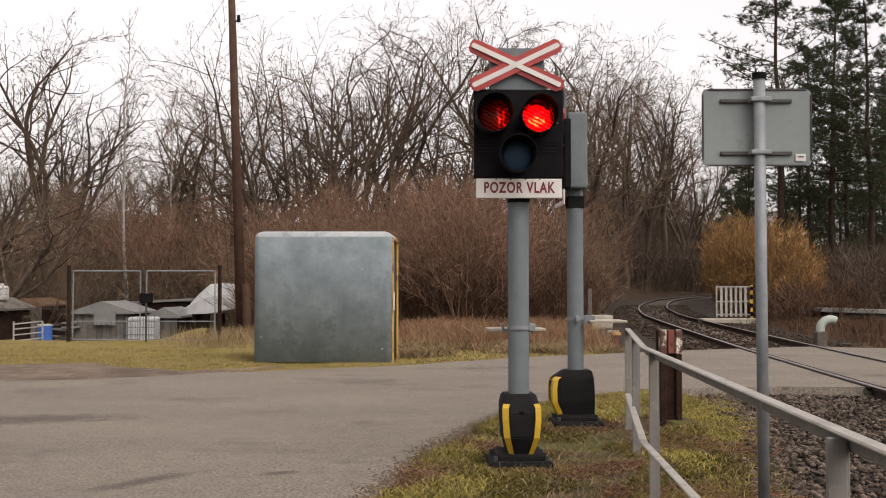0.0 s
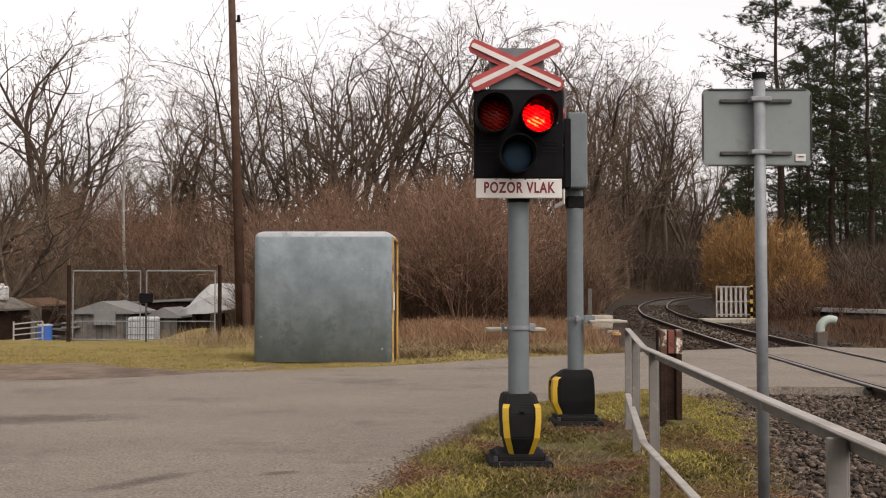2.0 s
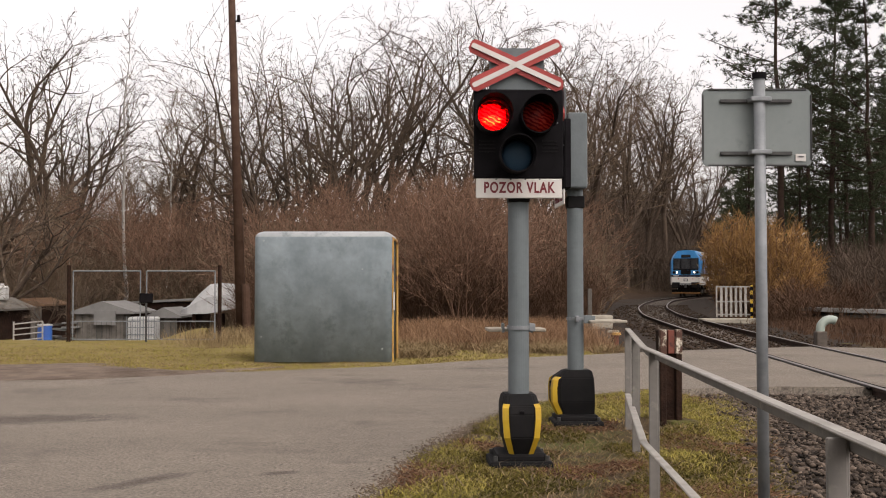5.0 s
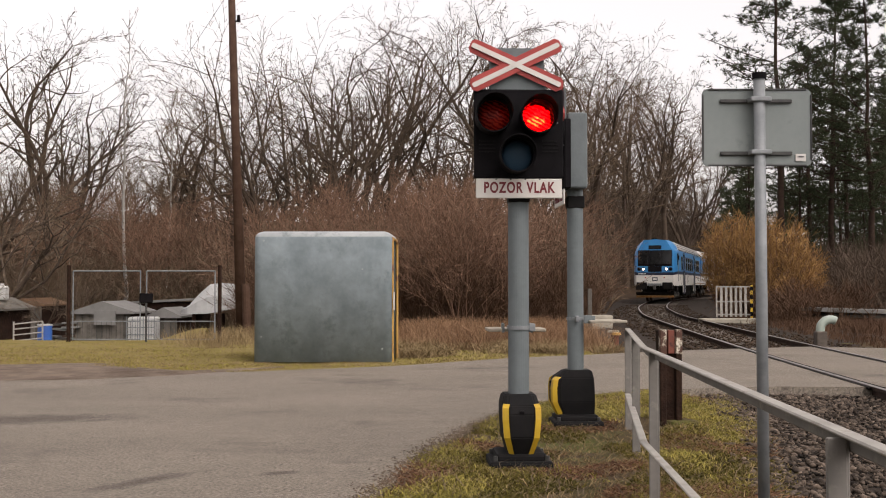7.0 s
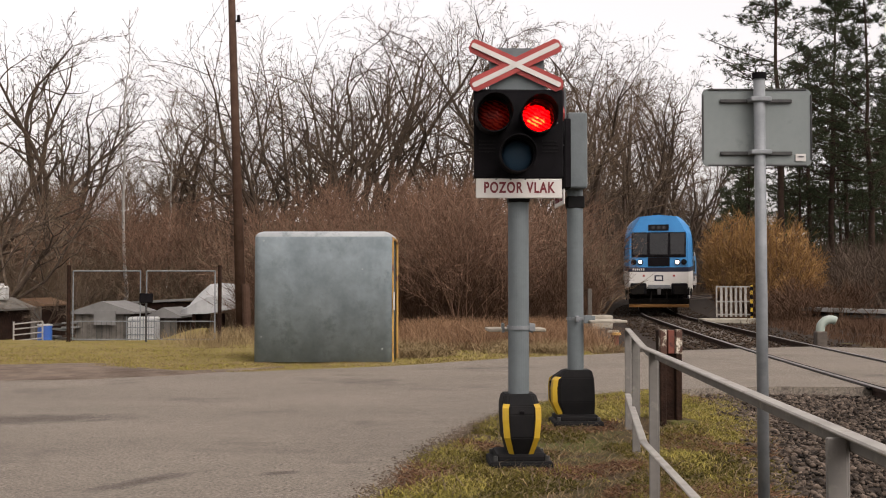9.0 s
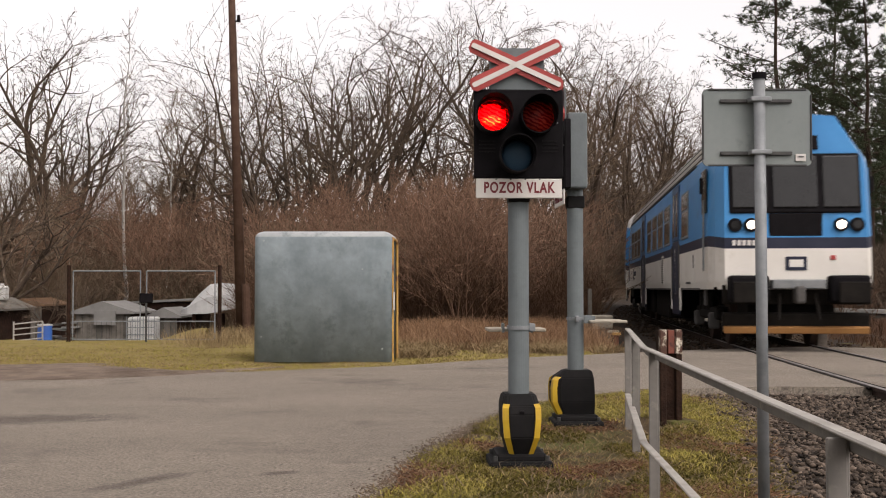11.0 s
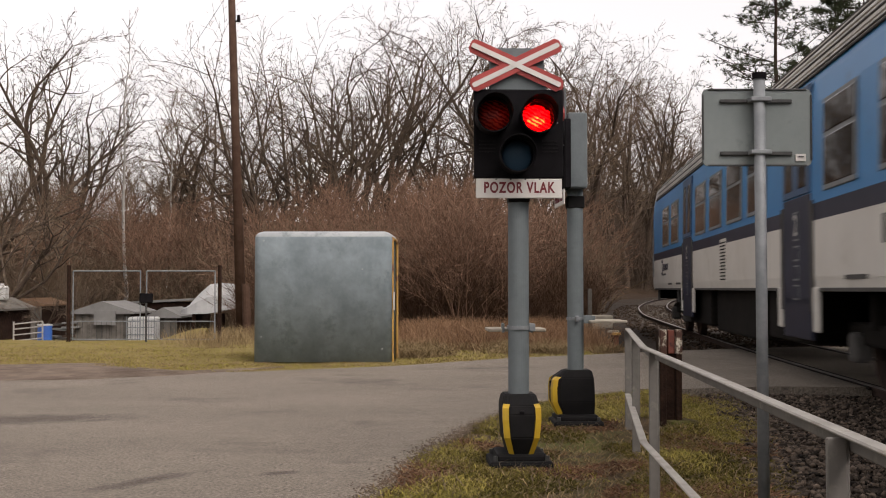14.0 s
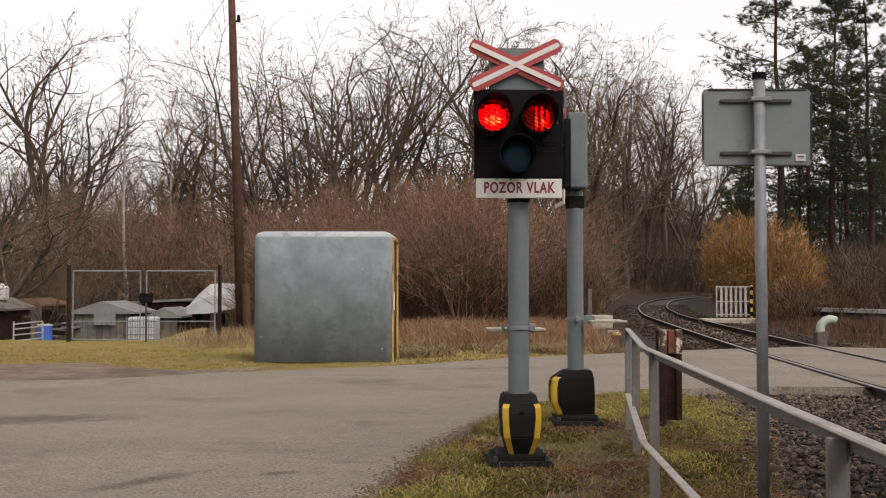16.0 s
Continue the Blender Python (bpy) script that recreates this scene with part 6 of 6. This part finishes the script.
def blades(name, label, seed, count, region, hmin, hmax, mat, width=0.006, lean=0.35, clump=5, spread=0.04):
    rng = np.random.default_rng(seed)
    base = []
    while len(base) < count // clump:
        p = region(rng)
        if p is not None:
            base.append((p[0], p[1], cover_z(p[0], p[1])))
    base = np.repeat(np.array(base), clump, axis=0)
    n = len(base)
    base[:, :2] += rng.normal(0, spread, (n, 2))
    h = rng.uniform(hmin, hmax, n)
    a = rng.uniform(0, 2 * np.pi, n)
    side = np.stack([np.cos(a), np.sin(a), np.zeros(n)], 1) * width * rng.uniform(0.6, 1.4, (n, 1))
    ln = np.stack([rng.normal(0, lean, n), rng.normal(0, lean, n), np.ones(n)], 1) * h[:, None]
    bend = np.stack([rng.normal(0, lean, n), rng.normal(0, lean, n), -0.25 * np.ones(n)], 1) * h[:, None] * 0.5
    v = np.stack([base - side, base + side, base + ln * 0.55 + side * 0.8, base + ln * 0.55 - side * 0.8, base + ln + bend], 1)
    idx = np.arange(n)[:, None] * 5
    tri = np.concatenate([idx + np.array([[0, 1, 2]]), idx + np.array([[0, 2, 3]]), idx + np.array([[3, 2, 4]])])
    ob = raw_mesh(name, v.reshape(-1, 3), tri, mat)
    return tagged(ob, label, "grass", kind="stuff")


def stones(name, label, seed, count, region, rmin, rmax, mat, zfun):
    rng = np.random.default_rng(seed)
    t = (1 + 5 ** 0.5) / 2
    ico = np.array([(-1, t, 0), (1, t, 0), (-1, -t, 0), (1, -t, 0), (0, -1, t), (0, 1, t), (0, -1, -t), (0, 1, -t), (t, 0, -1), (t, 0, 1), (-t, 0, -1), (-t, 0, 1)]) / 1.9
    fc = np.array([(0, 11, 5), (0, 5, 1), (0, 1, 7), (0, 7, 10), (0, 10, 11), (1, 5, 9), (5, 11, 4), (11, 10, 2), (10, 7, 6), (7, 1, 8), (3, 9, 4), (3, 4, 2), (3, 2, 6), (3, 6, 8), (3, 8, 9), (4, 9, 5), (2, 4, 11), (6, 2, 10), (8, 6, 7), (9, 8, 1)])
    vs, fs = [], []
    k = 0
    while k < count:
        p = region(rng)
        if p is None:
            continue
        r = rng.uniform(rmin, rmax)
        sc = np.array([1.25, 0.9, 0.7]) * rng.uniform(0.75, 1.25, 3) * r
        q = ico * (1 + rng.uniform(-0.42, 0.42, (12, 1))) * sc
        a, b = rng.uniform(0, 6.28), rng.uniform(-0.6, 0.6)
        R = np.array([[math.cos(a), -math.sin(a), 0], [math.sin(a), math.cos(a), 0], [0, 0, 1]]) @ np.array([[1, 0, 0], [0, math.cos(b), -math.sin(b)], [0, math.sin(b), math.cos(b)]])
        vs.append(q @ R.T + np.array([p[0], p[1], zfun(p[0], p[1]) + r * rng.uniform(0.0, 0.5)]))
        fs.append(fc + 12 * k)
        k += 1
    ob = raw_mesh(name, np.concatenate(vs), np.concatenate(fs), mat)
    return tagged(ob, label, "stones", kind="stuff")


def gravel_edge(y):
    """Where the verge turns to ballast, left of the track."""
    return float(np.interp(y, [0, 3, 6, 9, 12.7], [1.0, 1.3, 1.72, 2.45, 3.0]))


def bed_z(x, y):
    d = abs(x - track_x(y))
    return float(np.interp(d, [0, 1.7, 3.6], [-0.115, -0.10, -0.055])) + float(np.interp(y, TY, TZ))


def ground_cover():
    road_in = lambda x, y: on_road(x, y)

    def verge(r):
        y = r.uniform(4.6, 13.0)
        x = r.uniform(-0.6, gravel_edge(y) + 0.15)
        return None if road_in(x, y - 0.05) else (x, y)

    def verge_moss(r):
        p = verge(r)
        if p is None or noise.noise((p[0] * 0.9, p[1] * 0.9, 7)) < 0.02:
            return None
        return p

    def verge_edge(r):
        p = verge(r)
        if p is None or (noise.noise((p[0] * 1.4, p[1] * 1.4, 2)) < 0.1):
            return None
        return p

    blades("verge_grass", "short dead brown grass on the verge", 1, 12000, verge, 0.015, 0.05, M_STRAW, 0.0025, 1.2, 5, 0.06)
    blades("verge_moss", "low green moss and grass tufts on the verge", 2, 70000, verge_moss, 0.008, 0.03, M_MOSS, 0.004, 0.9, 12, 0.03)
    blades("leaf_litter", "scattered brown leaves and stalks on the verge", 3, 40000, verge_edge, 0.008, 0.028, M_LEAF, 0.006, 1.8, 4, 0.04)

    def verge_green(r):
        p = verge(r)
        if p is None:
            return None
        x, y = p
        near_edge = x - float(np.interp(y, [q[1] for q in ROAD_NEAR[:8]], [q[0] for q in ROAD_NEAR[:8]]))
        want = 0.42 - 0.55 * step(0.15, 0.9, near_edge) - 0.25 * step(0.16, 0.0, near_edge)
        want = max(want, 0.75 * step(8.8, 10.2, y) - 0.1)
        return p if noise.noise((x * 1.6, y * 1.1, 21)) * 0.9 + 0.12 * r.normal() + want > 0.28 else None

    blades("verge_green_grass", "yellow-green grass and moss along the verge", 12, 36000, verge_green, 0.012, 0.05, M_GREEN, 0.0035, 0.8, 8, 0.03)
    blades("verge_stalks", "pale bent dead stalks on the verge", 13, 2600, verge, 0.03, 0.10, M_PALETWIG, 0.0022, 1.3, 2, 0.05)
    blades("verge_red_litter", "reddish dead leaves pressed into the verge", 14, 16000, verge_edge, 0.006, 0.02, M_REDSTRAW, 0.006, 2.0, 4, 0.05)

    def far_verge(r):
        x = r.uniform(-11.5, 3.4)
        y = road_side(ROAD_FAR, x) + abs(r.normal(0, 3.2)) - 0.1 + 1.5 * step(-3.2, -5.4, x)
        return (x, y) if y < 27 else None

    blades("roadside_grass", "short yellow-green winter grass along the road", 4, 40000, far_verge, 0.008, 0.032, M_GREEN, 0.004, 0.9, 6, 0.07)
    blades("roadside_dead_grass", "short straw-coloured grass along the road", 5, 30000, far_verge, 0.008, 0.045, M_STRAW, 0.004, 1.0, 6, 0.07)

    def tall_dry(r):
        x = r.uniform(-1.0, 3.0)
        y = 20.0 + 8.0 * r.random() + 0.8 * noise.noise((x * 0.9, 2, 0))
        return None if noise.noise((x * 1.3, y * 0.8, 5)) < -0.12 + 0.25 * r.random() else (x, y)

    def straw_front(r):
        x = r.uniform(-0.9, 3.4)
        y = 18.4 + 3.6 * r.random() + 0.7 * x * 0.3
        if y < road_side(ROAD_FAR, x) + 0.25:
            return None
        return None if noise.noise((x * 1.8, y * 1.2, 15)) < 0.0 + 0.2 * r.random() else (x, y)

    blades("straw_tussocks", "matted pale straw tussocks at the road's far side", 16, 16000, straw_front, 0.04, 0.22, M_STRAW, 0.005, 0.9, 14, 0.07)
    def tall_left(r):
        return (r.normal(-4.4, 0.55), r.uniform(21.5, 26.0))

    blades("tall_dry_grass", "tall reddish-straw dry grass at the wood's edge", 6, 22000, tall_dry, 0.06, 0.62, M_REDSTRAW, 0.0028, 0.5, 14, 0.10)
    blades("tall_dry_grass_by_pole", "tall dry grass round the wooden pole", 7, 2600, tall_left, 0.05, 0.45, M_STRAW, 0.003, 0.5, 12, 0.09)

    def right_far(r):
        y = r.uniform(21.8, 44)
        x = track_x(y) + r.uniform(2.2, 9)
        return (x, y)

    blades("dry_grass_beyond_track", "reddish dry grass beyond the track", 8, 22000, right_far, 0.08, 0.35, M_BRUSH, 0.008, 0.3, 8, 0.12)

    def near_ballast(r):
        y = r.uniform(2.2, 12.9)
        e = gravel_edge(y)
        x = e + (6.9 - e) * r.random() ** 1.3 + r.normal(0, 0.1)
        return None if road_in(x, y) else (x, y)

    def road_grit(r):
        y = r.uniform(3.8, 12.4)
        x = float(np.interp(y, [q[1] for q in ROAD_NEAR[:8]], [q[0] for q in ROAD_NEAR[:8]]))
        return (x - abs(r.normal(0, 0.07)) - 0.12 * (r.random() ** 3) + 0.06, y)

    stones("road_edge_grit", "brown grit and crumbs along the road's edge", 18, 9000, road_grit, 0.002, 0.006, M_GRIT, lambda x, y: 0.0)

    def far_ballast(r):
        y = 21.0 + 50 * r.random() ** 1.6
        return (track_x(y) + r.uniform(-2.0, 2.0), y)

    stones("ballast_stones", "loose brown-grey ballast stones beside the track", 9, 22000, near_ballast, 0.008, 0.027, M_STONE, lambda x, y: max(bed_z(x, y), gz(x, y)))
    stones("far_ballast_stones", "ballast stones between the sleepers", 10, 4500, far_ballast, 0.02, 0.04, M_FARSTONE, bed_z)


def flangeways():
    f = thing("flangeway_strips", "dark strips painting the grooves' shade along the crossing rails", "crossing groove", kind="structure")
    # no recess is cut: near-black strips on the road give the grooves' shade
    for off in (-GAUGE / 2 + 0.075, GAUGE / 2 - 0.075, -GAUGE / 2 - 0.05, GAUGE / 2 + 0.05):
        part("groove", sweep([(-0.03, -0.02), (-0.03, 0.005), (0.03, 0.005), (0.03, -0.02)], off, track_s(12.5), track_s(21.3), 0.5), M_TDARK, f)


build_ground()
build_road()
road_details()
build_track()
signal_a = crossing_signal("grey level crossing signal with two red lamps on the verge", (0.475, 7.12, 0.0), 2.0)
signal_b = crossing_signal("grey level crossing signal seen edge-on, facing the road", (1.076, 9.2, 0.0), -88.0, 0.11)
lamps_a = add_lamps(signal_a)
lamps_b = add_lamps(signal_b, 0.11)
shelter()
handrail()
road_sign()
sleeper_post()
wooden_pole()
lead_car, trail_car = build_train()
right_side()
gardens()
scatter_trees()
pale_birch()
flangeways()


def wood_left(r):
    """Left of the track, this side of the bend."""
    px = r.uniform(-90, 1060) if r.random() < 0.78 else r.uniform(-90, 450)
    y = r.uniform(40 if px < 450 else 30, 80)
    return ((px - 784) / 2000 * y, y)


def wood_edge(r):
    y = r.uniform(27.5, 36)
    px = r.uniform(430, 1050)
    return ((px - 784) / 2000 * y, y)


def wood_far(r):
    y = r.uniform(128, 190)
    px = r.uniform(1030, 1340)
    return ((px - 784) / 2000 * y, y)


def wood_right(r):
    px = r.uniform(1330, 1640)
    y = r.uniform(58 if px < 1490 else 44, 95)
    return ((px - 784) / 2000 * y, y)


brush_field("undergrowth", "tangled leafless brown undergrowth", 3, 8600, wood_left, 1.2, 4.6, M_TWIG, r=0.0085, forks=4, lean=0.32)
brush_field("reddish_brush", "dense reddish-brown brush at the wood's edge", 4, 2600, wood_edge, 0.9, 2.6, M_BRUSH, r=0.0055, forks=5, lean=0.3)
brush_field("brush_by_bridge", "reddish brush below the golden shrubs", 9, 420, lambda r: (r.uniform(11.2, 13.8), r.uniform(36, 41)), 0.6, 1.9, M_BRUSH, r=0.008, forks=4, lean=0.35)
brush_field("far_undergrowth", "far leafless undergrowth beyond the bend", 6, 3600, wood_far, 2.5, 8.0, M_BARK, r=0.022, forks=4, lean=0.3)
brush_field("undergrowth_below_pines", "brown undergrowth below the pines", 8, 3200, wood_right, 1.0, 4.5, M_BARK, r=0.011, forks=4, lean=0.3)
hazel = shrub("hazel_bush", "reddish-brown multi-stemmed bush with fine twigs", 51, 20, 4.0, 0.55, M_HAZEL, (0.55, 28.0, -0.2), 0.007, (9, 6, 5), group="bushes at the wood's edge")
for px, y, sc in ((640, 31, 0.85), (740, 33, 0.95), (880, 30, 0.9), (960, 33, 0.9), (700, 37, 1.15), (600, 36, 1.2), (520, 34, 1.0), (470, 38, 1.1), (1010, 38, 1.0), (300, 42, 1.2), (100, 44, 1.3), (210, 46, 1.4), (860, 42, 1.3), (780, 40, 1.2)):
    copy_thing(hazel, at_column(px, y, sc, px * 1.7))
ground_cover()


def motions():
    for left, right in (lamps_a, lamps_b):
        flash(left, left_light)
        flash(right, lambda t: 1 - left_light(t))
    for ws, y in WHEELSETS:
        roll(ws, y)
    times = [k * 0.2 for k in range(81)]
    walk(lead_car, [(t, car_pose(smooth_front(t))) for t in times])
    walk(trail_car, [(t, car_pose(smooth_front(t) + CAR + 0.62)) for t in times])


motions()
